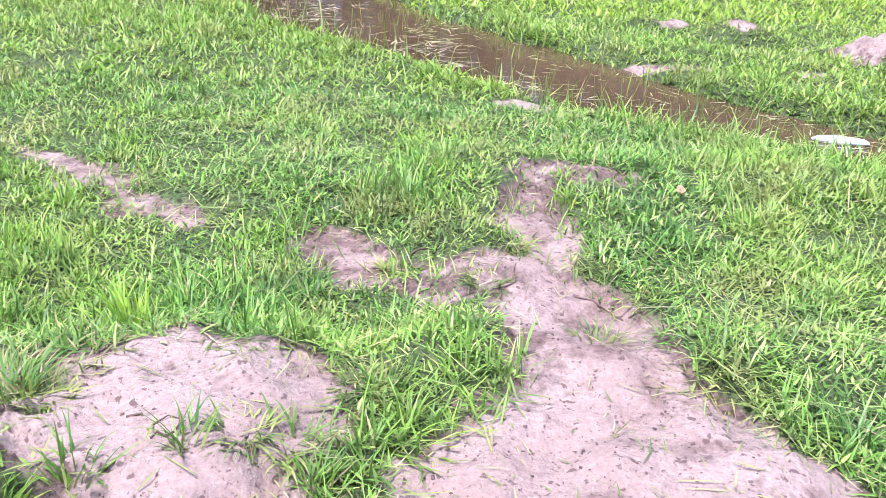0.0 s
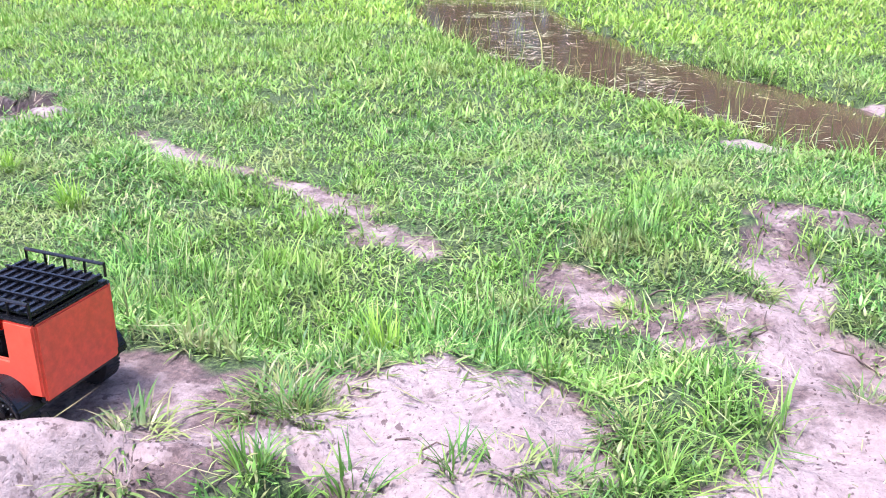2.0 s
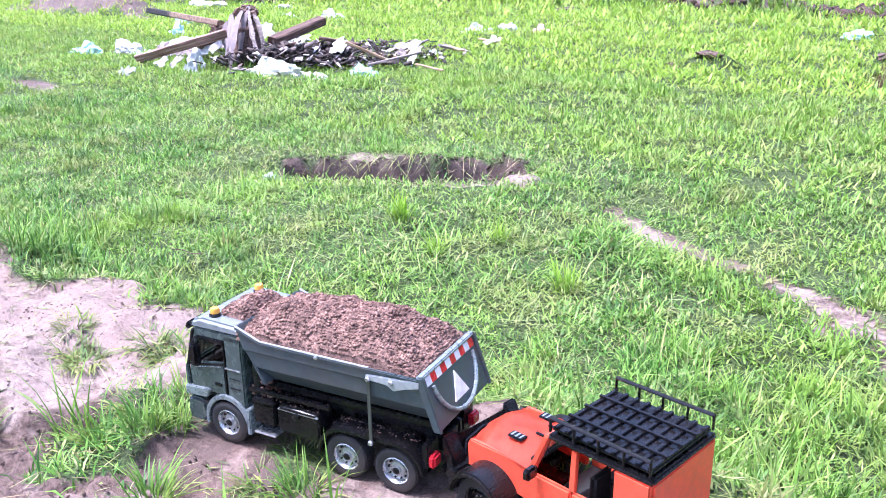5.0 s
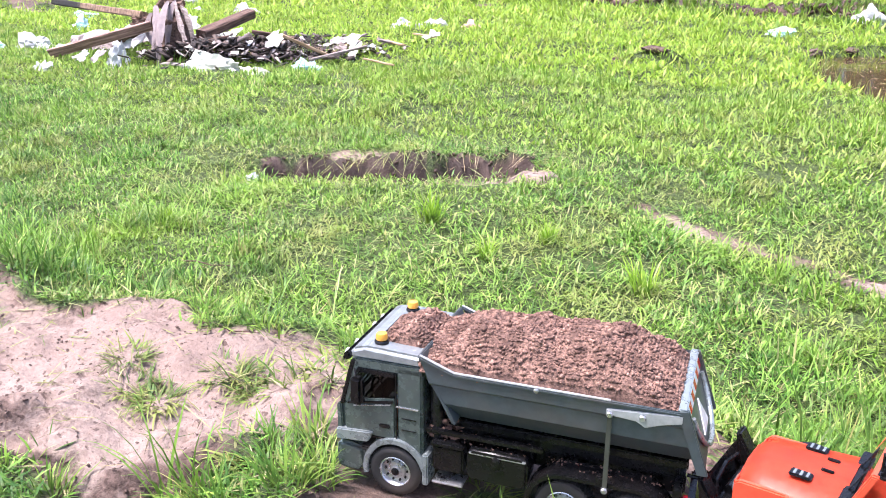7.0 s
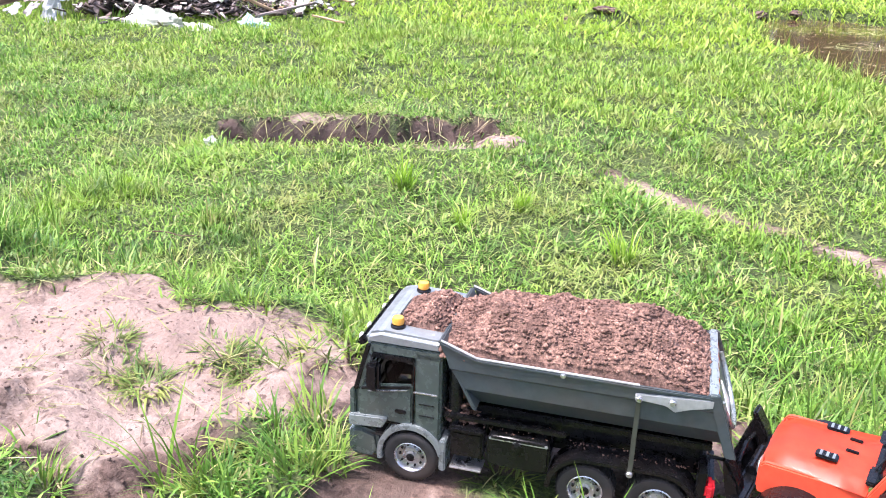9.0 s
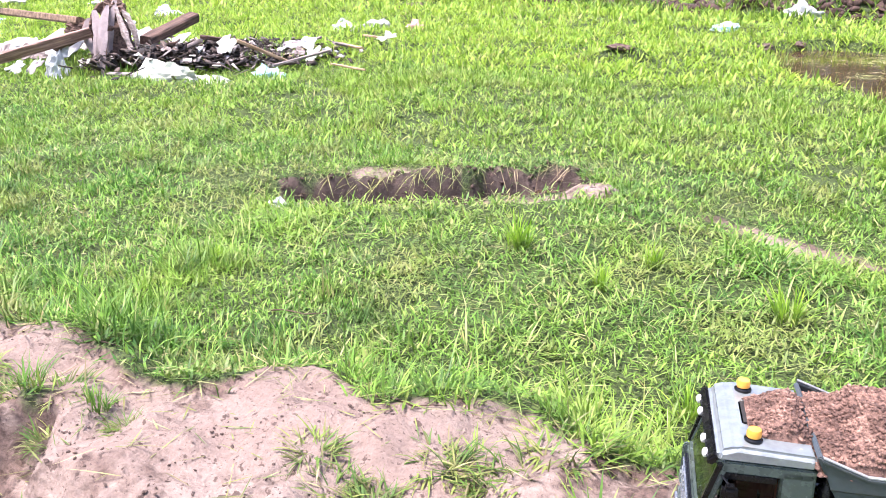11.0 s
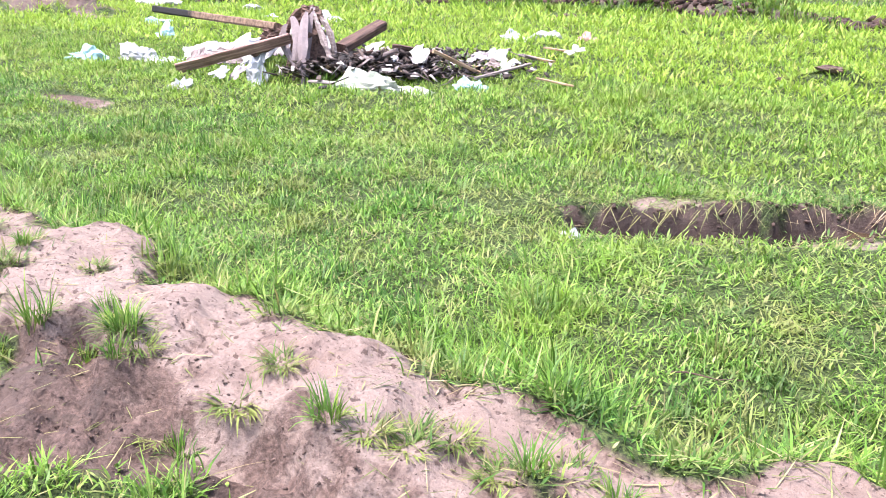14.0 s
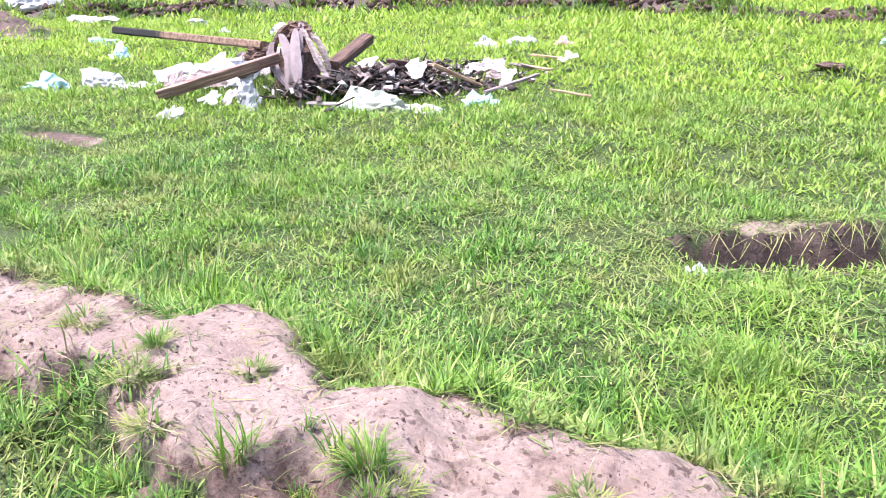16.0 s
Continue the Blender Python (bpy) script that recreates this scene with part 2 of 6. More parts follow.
def bareness(x, y):
    """Bare earth over 0, turf under it."""
    w = 0.09 * fractal(x, y, 4.5, 4)
    d = np.minimum(edge_of_strip(x) - y, y - 0.36 - 0.4 * fractal(x, y, 1.1, 3)) + w * 0.9
    d = np.minimum(d, x + 7.5 + 1.5 * fractal(x, y, 0.8, 3))
    d = np.where(x > 0.45, d - (x - 0.45) * 1.5, d)
    for cx, cy, r in ((-0.75, 0.6, 0.17), (-0.6, 0.87, 0.06), (-1.97, 0.76, 0.12), (-1.91, 0.86, 0.05), (-2.3, 0.53, 0.14), (-2.75, 0.52, 0.16), (-4.38, 0.74, 0.27), (-4.08, 0.74, 0.12), (-4.4, 0.97, 0.05), (-3.55, 0.52, 0.17), (-1.45, 0.58, 0.17), (-1.32, 0.73, 0.09), (-1.56, 0.92, 0.05), (-2.96, 0.94, 0.035), (-5.2, 0.9, 0.25)):
        d = np.minimum(d, np.hypot(x - cx, y - cy) - r + w * 1.5)
    d = np.minimum(d, -chain(x, y, GAP) + w * 1.5)
    d = np.maximum(d, chain(x, y, FORK) + w)
    d = np.maximum(d, chain(x, y, ARM) + w)
    d = np.maximum(d, chain(x, y, TRAIL) + w * 1.3 - 0.004)
    d = np.maximum(d, chain(x, y, TRENCH) + 0.015 + w * 0.5)
    d = np.maximum(d, chain(x, y, LEDGE) + w * 0.9)
    d = np.maximum(d, chain(x, y, RIM) + w * 1.2 - 0.012)
    d = np.maximum(d, 0.1 * blob(x, y, -2.45, 2.95, 0.11, 0.07) + w * 0.3)
    for cx, cy, rx, ry in ((2.3, 4.85, 0.28, 0.22), (1.62, 5.15, 0.08, 0.05), (1.3, 5.45, 0.1, 0.05), (1.95, 5.0, 0.07, 0.05), (1.75, 4.35, 0.1, 0.05), (-6.8, 3.2, 0.3, 0.1), (-12.6, 7.2, 1.5, 0.5), (0.9, 4.3, 0.35, 0.07), (0.35, 3.5, 0.22, 0.09)):
        d = np.maximum(d, 0.2 * blob(x, y, cx, cy, rx, ry) + w * 1.4)
    d = np.maximum(d, chain(x, y, POND) + w * 0.7)
    d = np.maximum(d, chain(x, y, BANK) - 0.08 + w * 3)
    return d + 0.05 * fractal(x, y, 15.0, 3)


def height(x, y):
    x, y = np.asarray(x, float), np.asarray(y, float)
    near = smooth(18 - np.hypot(x + 2, y - 4), 0, 9)
    z = (0.05 * fractal(x, y, 0.9, 3) + 0.02 * fractal(x, y, 5.0, 3)) * (0.3 + 0.7 * near)
    z = z - 0.015 * smooth(chain(x, y, TRAIL), -0.3, 0.05)
    z = z - 0.022 * smooth(y - edge_of_strip(x), 0.0, 0.4) * smooth(8 - y, 0, 2)
    z = z + 0.066 * smooth(x, -0.25, 0.12) * smooth(2.95 - y, 0, 0.5) * smooth(y, 1.2, 1.5)
    # the heaped strip beside the field: a pale crusted back that breaks down to crumbled soil
    over = smooth(y - crust_edge(x) + 0.1 * fractal(x, y, 7, 4), -0.045, 0.03)
    ridge = smooth(edge_of_strip(x) + 0.26 - y + 0.02 * fractal(x, y, 9, 3), 0.0, 0.3) * (0.46 + 0.54 * over) * smooth(y, 0.1, 0.55)
    lumps = along(x, BACK) + 0.03 * fractal(x, y, 2.6, 2) + (0.016 + 0.05 * (1 - over)) * fractal(x, y, 8.0, 3)
    z = z + ridge * (lumps + 0.004)
    # cracks that run in from the broken side
    crack = smooth(0.05 - np.abs(fractal(x - 3, y + 8, 3.6, 4)), 0, 0.045) * smooth(0.3 - np.abs(y - crust_edge(x)), 0, 0.2)
    z = z - 0.028 * crack * ridge
    bare = smooth(bareness(x, y), -0.02, 0.04)
    z = z + bare * (0.007 * fractal(x, y, 22.0, 3) + (0.042 * fractal(x, y, 26.0, 3) + 0.016 * np.maximum(0, fractal(x, y, 38.0, 2))) * (1 - over)) * smooth(12 - y, 0, 3)
    z = z - 0.012 * bare * (1 - ridge)
    # the crust lies in broken flakes, one over another
    q = 7 * fractal(x + 5, y, 4.2, 4)
    z = z + bare * (0.008 * (np.floor(q) + smooth(q - np.floor(q), 0.38, 0.62)) - 0.004 + 0.006 * fractal(x, y, 33, 2)) * smooth(3 - y, 0, 0.5)
    t = chain(x, y, TRENCH)
    far_side = smooth(y - 0.29 * x, 3.7, 3.8)
    z = z - (0.2 + 0.1 * fractal(x, y, 14, 3)) * smooth(t + 0.03 * fractal(x, y, 9, 2), -0.012, 0.03) - 0.02 * smooth(t, -0.25, -0.02) * (1 - far_side) + (0.012 + 0.05 * fractal(x, y, 11, 3)) * smooth(t, -0.12, -0.02) * smooth(-t, -0.01, 0.01) * far_side
    z = z + 0.05 * smooth(blob(x, y, -2.45, 2.95, 0.13, 0.08), 0, 0.6)
    p = chain(x, y, POND) + 0.06 * fractal(x, y, 4.5, 3)
    z = np.where((p < -0.1) & (x > -2.5), np.maximum(z, -0.04), z)
    z = np.where(p > -0.4, z + (-0.13 - z) * smooth(p, -0.16, 0.06), z)
    z = z + (0.17 + 0.2 * fractal(x, y, 1.4, 3)) * smooth(chain(x, y, BANK), -0.1, 0.15)
    for cx, cy, rx, ry, h in ((-3.9, 0.84, 0.2, 0.14, 0.03), (-1.87, 0.83, 0.14, 0.1, 0.05), (-1.28, 0.92, 0.12, 0.09, 0.04), (2.3, 4.85, 0.4, 0.32, 0.16), (1.6, 5.15, 0.4, 0.25, 0.09), (1.25, 5.5, 0.4, 0.2, 0.07), (-12.6, 7.2, 2.0, 0.7, 0.3), (-3.15, 6.65, 0.35, 0.16, 0.08)):
        z = z + h * smooth(blob(x, y, cx, cy, rx, ry), 0, 0.8) * (1 + 0.8 * fractal(x, y, 6, 2))
    flat = smooth(chain(x, y, WHEELTRACK), -0.09, 0.02)
    return z + (0.078 + 0.004 * fractal(x, y, 30, 2) - z) * flat


def spaced(stops):
    """Coordinates from (end, step) stops: even steps between the ends."""
    out = [stops[0][0]]
    for (a, step), (b, _) in zip(stops, stops[1:]):
        n = max(1, round((b - a) / step))
        out += [a + (b - a) * (k + 1) / n for k in range(n)]
    return np.array(out)


def sheet(name, xs, ys, zfun, material):
    gx, gy = np.meshgrid(xs, ys, indexing="ij")
    co = np.stack([gx, gy, zfun(gx, gy)], -1).reshape(-1, 3)
    a = np.arange(len(xs) * len(ys)).reshape(len(xs), len(ys))
    quads = np.stack([a[:-1, :-1], a[1:, :-1], a[1:, 1:], a[:-1, 1:]], -1).reshape(-1, 4)
    me = quick_mesh(name, co, [quads])
    me.polygons.foreach_set("use_smooth", np.ones(len(me.polygons), bool))
    me.materials.append(material)
    return me, co


def quick_mesh(name, co, face_sets):
    me = bpy.data.meshes.new(name)
    me.vertices.add(len(co))
    me.vertices.foreach_set("co", np.ascontiguousarray(co, np.float32).ravel())
    me.loops.add(sum(f.size for f in face_sets))
    me.loops.foreach_set("vertex_index", np.concatenate([f.ravel() for f in face_sets]).astype(np.int32))
    me.polygons.add(sum(len(f) for f in face_sets))
    starts, at = [], 0
    for f in face_sets:
        starts.append(at + np.arange(len(f)) * f.shape[1])
        at += f.size
    me.polygons.foreach_set("loop_start", np.concatenate(starts).astype(np.int32))
    me.update(calc_edges=True)
    return me


def give(me, name, values):
    at = me.attributes.new(name, "FLOAT", "POINT")
    at.data.foreach_set("value", np.ascontiguousarray(values, np.float32))


def build_ground():
    xs = spaced(((-600, 90), (-60, 8), (-20, 0.8), (-13, 0.12), (-5.6, 0.015), (0.9, 0.04), (3, 0.25), (8, 1.5), (20, 8), (60, 90), (600, 90)))
    ys = spaced(((-600, 90), (-60, 8), (-8, 0.6), (0.5, 0.0135), (1.5, 0.03), (2.5, 0.018), (3.15, 0.05), (6, 0.11), (13.5, 0.8), (22, 8), (60, 90), (600, 90)))
    me, co = sheet("ground", xs, ys, height, GROUND)
    b = bareness(co[:, 0], co[:, 1])
    give(me, "bare", smooth(b, -0.05, 0.05))
    x, y = co[:, 0], co[:, 1]
    # 0.6 over the trench: dark wall soil with its deep shade painted in
    damp_and_shade = 0.6 * smooth(chain(x, y, TRENCH), -0.03, 0.0) - 0.1 * smooth(chain(x, y, LEDGE), -0.05, 0.0) + 0.05 * smooth(chain(x, y, TRAIL), -0.1, 0) + 0.25 * smooth(chain(x, y, POND), -0.15, 0.0) + 0.8 * smooth(chain(x, y, BANK), -0.15, 0.1) + 0.3 * smooth(blob(x, y, -6.8, 3.2, 0.5, 0.2), 0, 0.4) + 0.35 * smooth(blob(x, y, -12.6, 7.2, 2, 0.7), 0, 0.4)
    # the last term darkens the soil along the wheel track
    damp_and_shade = damp_and_shade + 0.1 * smooth(blob(x, y, -3.92, 0.8, 0.22, 0.16), 0, 0.3) + 0.24 * smooth(crust_edge(x) + 0.16 * fractal(x, y, 9, 3) - y, -0.01, 0.06) + (0.26 * fractal(x, y, 3.2, 4) - 0.02) * (1 - smooth(chain(x, y, TRAIL), -0.15, -0.02)) + 0.2 * smooth(np.maximum(chain(x, y, FORK), chain(x, y, ARM)), -0.05, 0.05) * smooth(y, 1.2, 1.5) + 0.16 * smooth(chain(x, y, WHEELTRACK), -0.12, 0.0)
    # dark line under the overhanging turf edge: shade put into the soil colour
    damp_and_shade += 0.22 * smooth(0.035 - np.abs(b - 0.005), 0, 0.025) * smooth(6 - y, 0, 1)
    give(me, "damp_and_shade", damp_and_shade)
    ob = new("ground", me)
    tagged(ob, "pale reddish mud heaps and turf soil of a wet field", "ground", kind="structure")


def build_pond():
    gx = spaced(((-2.7, 0.2), (4.2, 0.2)))
    gy = spaced(((2.0, 0.2), (8.6, 0.2)))
    me, _ = sheet("water", gx, gy, lambda x, y: 0 * x - 0.062, WATER)
    tagged(new("water", me), "shallow brown muddy pond water with a still surface", "water", kind="structure")


# ---- grass ----
def blade_mesh(name, x, y, z, length, width, yaw, lean, curl, levels, material):
    """Tapered, bending blades, all as one mesh."""
    n = len(x)
    f = np.linspace(0, 1, levels)
    ang = lean[:, None] + curl[:, None] * f[None] ** 1.5
    step = length[:, None] / (levels - 1)
    out = np.concatenate([np.zeros((n, 1)), np.cumsum(np.sin(ang[:, :-1]) * step, 1)], 1)
    up = np.concatenate([np.zeros((n, 1)), np.cumsum(np.cos(ang[:, :-1]) * step, 1)], 1)
    half = width[:, None] / 2 * np.clip(1.05 - f[None] ** 2.2, 0, 1) * (0.65 + 0.7 * np.minimum(f * 3, 1) * 0.5)[None]
    cx, cy = np.cos(yaw)[:, None], np.sin(yaw)[:, None]
    px, py, pz = x[:, None] + out * cx, y[:, None] + out * cy, z[:, None] + up
    left = np.stack([px - half * cy, py + half * cx, pz], -1)
    right = np.stack([px + half * cy, py - half * cx, pz], -1)
    m = 2 * (levels - 1) + 1
    co = np.empty((n, m, 3))
    co[:, 0:-1:2], co[:, 1:-1:2], co[:, -1] = left[:, :-1], right[:, :-1], (left[:, -1] + right[:, -1]) / 2
    base = (np.arange(n) * m)[:, None, None]
    quads = np.array([[2 * k, 2 * k + 1, 2 * k + 3, 2 * k + 2] for k in range(levels - 2)])
    tri = np.array([[m - 3, m - 2, m - 1]])
    sets = [(base + tri[None]).reshape(-1, 3)]
    if len(quads):
        sets.insert(0, (base + quads[None]).reshape(-1, 4))
    me = quick_mesh(name, co.reshape(-1, 3), sets)
    along = np.repeat(f, 2)[:-1]
    give(me, "along", np.tile(along, n))
    me.polygons.foreach_set("use_smooth", np.ones(len(me.polygons), bool))
    me.materials.append(material)
    return me


def turf_height(x, y):
    """How long the grass grows, and how far it is trodden down (0 to 1)."""
    e = edge_of_strip(x)
    tall = smooth(y - e, -0.1, 0.06) * smooth(e + 0.7 - y, 0, 0.5) * smooth(-x, 0.1, 0.4)
    patch = fractal(x, y, 1.9, 3)
    h = 0.04 + 0.02 * tall + 0.04 * np.clip(patch, -0.3, 0.6)
    h += 0.025 * smooth(chain(x, y, POND), -0.5, -0.05) + 0.03 * smooth(chain(x, y, BANK), -0.5, 0)
    thin = smooth(0.9 - np.hypot((x + 2.7) / 1.0, (y - 3.35) / 0.42), 0, 0.6)
    trodden = smooth(fractal(x + 31, y - 17, 1.6, 4), 0.02, 0.28) * (1 - 0.6 * tall) + 0.7 * thin + 0.5 * smooth(x, 0.25, 0.6)
    h = h * (1 - 0.55 * smooth(chain(x, y, LEDGE), -0.16, -0.02))
    return np.clip(h * (1 - 0.45 * thin), 0.016, 0.2), np.clip(trodden, 0, 1), thin


def scatter(rng, x0, x1, y0, y1, per_m2):
    n = int((x1 - x0) * (y1 - y0) * per_m2)
    return rng.uniform(x0, x1, n), rng.uniform(y0, y1, n)


def in_sight(x, y):
    """The part of the field that is grown densely; coarser grass stands round it."""
    return (x < 0.62 * y + 0.4) & (x > np.minimum(-2.3 * y - 1.0, -1.25 * y - 3.6))


def on_turf(x, y, rng, spread):
    wet = chain(x, y, POND) + 0.06 * fractal(x, y, 4.5, 3)
    return (bareness(x, y) < rng.normal(0.0, spread + 0.02 * smooth(y, 1.5, 1.8), len(x))) & (wet < 0.0) & (chain(x, y, WHEELTRACK) < -0.01)


def build_grass():
    rng = np.random.default_rng(11)
    # x from, to, y from, to, blades to the square metre, breadth, rings, leaves of the ground cover
    zones = ((-5.6, 1.3, 0.35, 2.0, 16500, 0.95, 3, 6500), (-8.2, 2.2, 2.0, 3.4, 12500, 1.12, 3, 4800), (-13.0, 3.6, 3.4, 5.6, 5200, 1.65, 3, 2600), (-16.0, 5.4, 5.6, 9.0, 1650, 2.7, 3, 1250), (-19.0, 5.0, 9.0, 15.0, 500, 4.6, 3, 420))
    for x0, x1, y0, y1, per, wide, levels, cover in zones:
        # blades stand in loose rosettes
        per_root = 15 if wide < 1.9 else 8
        rx, ry = scatter(rng, x0, x1, y0, y1, per / per_root)
        keep = in_sight(rx, ry)
        rx, ry = np.repeat(rx[keep], per_root), np.repeat(ry[keep], per_root)
        sx, sy = rng.normal(0, 0.014 * wide, len(rx)), rng.normal(0, 0.014 * wide, len(rx))
        x, y = rx + sx, ry + sy
        out = np.arctan2(sy, sx) + rng.normal(0, 0.9, len(rx))
        clump = fractal(x, y, 7.0, 3)
        h, trodden, thin = turf_height(x, y)
        keep = on_turf(x, y, rng, 0.026)
        worn = smooth(fractal(x + 9, y + 4, 2.3, 4), 0.25, 0.4)
        keep &= rng.random(len(x)) > 0.7 * worn
        keep &= rng.random(len(x)) < np.clip(0.86 + 1.3 * clump, 0.45, 1) * (1 - 0.3 * thin) * (1 - 0.15 * trodden)
        x, y, h, clump, out, trodden = x[keep], y[keep], h[keep], clump[keep], out[keep], trodden[keep]
        n = len(x)
        length = h * rng.lognormal(-0.05, 0.36, n) * np.maximum(0.5, 1.0 + 1.2 * clump) * (1.02 if wide < 1.9 else 0.8)
        low = rng.random(n) < 0.35
        length = np.where(low, length * 0.6, length)
        width = wide * rng.uniform(0.0028, 0.0064, n) * np.where(low, 1.3, 1.0)
        lean = np.abs(rng.normal(0.72, 0.42, n)) + 0.4 * trodden + 0.3 * low
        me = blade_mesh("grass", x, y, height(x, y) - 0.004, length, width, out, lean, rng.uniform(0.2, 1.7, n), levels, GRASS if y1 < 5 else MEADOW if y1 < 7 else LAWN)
        tagged(new("grass", me), "dense bright green meadow grass, uneven and wet", "grass", kind="stuff")
        # low creeping leaves in patches between the blades
        x, y = scatter(rng, x0, x1, y0, y1, cover)
        keep = in_sight(x, y) & on_turf(x, y, rng, 0.012)
        keep &= rng.random(len(x)) < 0.78 + 1.2 * fractal(x, y, 5.0, 3)
        x, y = x[keep], y[keep]
        n = len(x)
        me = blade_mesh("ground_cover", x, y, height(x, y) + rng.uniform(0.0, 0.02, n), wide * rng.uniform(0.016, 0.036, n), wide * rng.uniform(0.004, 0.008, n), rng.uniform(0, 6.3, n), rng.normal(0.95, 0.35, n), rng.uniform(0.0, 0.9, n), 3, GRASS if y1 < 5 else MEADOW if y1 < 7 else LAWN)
        tagged(new("ground_cover", me), "low creeping green leaves between the grass blades", "ground cover", kind="stuff")
        # stems lying criss-cross on the trodden turf
        if wide < 1.5:
            x, y = scatter(rng, x0, x1, y0, y1, per * 0.055)
            keep = in_sight(x, y) & on_turf(x, y, rng, 0.02)
            x, y = x[keep], y[keep]
            h, trodden, thin = turf_height(x, y)
            keep = rng.random(len(x)) < 0.15 + 0.85 * trodden
            x, y, h = x[keep], y[keep], h[keep]
            n = len(x)
            me = blade_mesh("lying_stems", x, y, height(x, y) + h * rng.uniform(0.1, 0.75, n), rng.uniform(0.05, 0.13, n), wide * rng.uniform(0.0016, 0.0032, n), rng.uniform(0, 6.3, n), rng.normal(1.45, 0.16, n), rng.uniform(-0.2, 0.5, n), 4, STEM)
            tagged(new("lying_stems", me), "pale green and yellow stems lying over trodden turf", "grass", kind="stuff")
    # coarser tufts over the rest of the field
    x, y = scatter(rng, -18, 10, -7, 18, 26)
    keep = ((x > 0.62 * y + 0.3) | (x < np.minimum(-2.3 * y - 1.0, -1.25 * y - 3.6)) | (y < 0.35) | (y > 15)) & (bareness(x, y) < 0) & (chain(x, y, POND) < 0)
    x, y = np.repeat(x[keep], 2), np.repeat(y[keep], 2)
    n = len(x)
    x, y = x + rng.normal(0, 0.03, n), y + rng.normal(0, 0.03, n)
    u, v = scatter(rng, -6.0, 1.8, -2.0, 0.45, 2200)
    keep = (bareness(u, v) < 0) & ~(in_sight(u, v) & (v > 0.35))
    u, v = u[keep], v[keep]
    me = blade_mesh("grass", u, v, height(u, v) - 0.004, rng.uniform(0.05, 0.12, len(u)), rng.uniform(0.006, 0.012, len(u)), rng.uniform(0, 6.3, len(u)), np.abs(rng.normal(0.7, 0.4, len(u))), rng.uniform(0.1, 1.3, len(u)), 3, GRASS)
    tagged(new("grass", me), "rough green grass beside the mud strip", "grass", kind="stuff")
    me = blade_mesh("grass", x, y, height(x, y) - 0.004, rng.uniform(0.06, 0.16, n), rng.uniform(0.03, 0.055, n), rng.uniform(0, 6.3, n), np.abs(rng.normal(0.5, 0.4, n)), rng.uniform(0.1, 1.3, n), 3, GRASS)
    tagged(new("grass", me), "coarse green meadow grass over the field", "grass", kind="stuff")


build_ground()
build_pond()
build_grass()


# ---- building helpers ----
def part(name, bm, material, parent=None, label="", smooth_it=False):
    me = bpy.data.meshes.new(name)
    bmesh.ops.recalc_face_normals(bm, faces=bm.faces)
    bm.to_mesh(me)
    bm.free()
    me.materials.append(material)
    if smooth_it:
        me.polygons.foreach_set("use_smooth", np.ones(len(me.polygons), bool))
        me.set_sharp_from_angle(angle=radians(40))
    ob = new(name, me)
    if parent:
        ob.parent = parent
    if label:
        tagged(ob, label)
    return ob


def soften(bm, geom, width, segments=2):
    if width > 0:
        edges = [g for g in geom if isinstance(g, bmesh.types.BMEdge)]
        bmesh.ops.bevel(bm, geom=edges, offset=width, segments=segments, affect="EDGES", clamp_overlap=True)


def box(bm, x0, x1, y0, y1, z0, z1, bevel=0.0, m=None, segments=2):
    made = bmesh.ops.create_cube(bm, size=1.0, matrix=Matrix.Translation(((x0 + x1) / 2, (y0 + y1) / 2, (z0 + z1) / 2)) @ Matrix.Diagonal((x1 - x0, y1 - y0, z1 - z0, 1)))
    vs = made["verts"]
    if m is not None:
        bmesh.ops.transform(bm, matrix=m, verts=vs)
    soften(bm, list({e for v in vs for e in v.link_edges}), bevel, segments)


def boxed(*args, **kw):
    bm = bmesh.new()
    box(bm, *args, **kw)
    return bm


def prism(bm, outline, y0, y1, bevel=0.0, segments=2):
    """An outline in x, z, drawn out from y0 to y1."""
    a = [bm.verts.new((x, y0, z)) for x, z in outline]
    b = [bm.verts.new((x, y1, z)) for x, z in outline]
    faces = [bm.faces.new(a), bm.faces.new(list(reversed(b)))]
    for i in range(len(a)):
        j = (i + 1) % len(a)
        faces.append(bm.faces.new((a[i], b[i], b[j], a[j])))
    bmesh.ops.recalc_face_normals(bm, faces=faces)
    soften(bm, list({e for f in faces for e in f.edges}), bevel, segments)


def prismed(*args, **kw):
    bm = bmesh.new()
    prism(bm, *args, **kw)
    return bm


def lathe(bm, profile, segments=32, m=None, capped=True):
    """A profile of (radius, y) turned about the y axis."""
    rings = []
    for r, y in profile:
        rings.append([bm.verts.new((r * math.cos(2 * math.pi * k / segments), y, r * math.sin(2 * math.pi * k / segments))) for k in range(segments)])
    for p, q in zip(rings, rings[1:]):
        for k in range(segments):
            j = (k + 1) % segments
            bm.faces.new((p[k], p[j], q[j], q[k]))
    for ring, flip in ((rings[0], False), (rings[-1], True)) if capped else ():
        bm.faces.new(list(reversed(ring)) if flip else ring)
    if m is not None:
        bmesh.ops.transform(bm, matrix=m, verts=[v for r in rings for v in r])


def lathed(*args, **kw):
    bm = bmesh.new()
    lathe(bm, *args, **kw)
    return bm


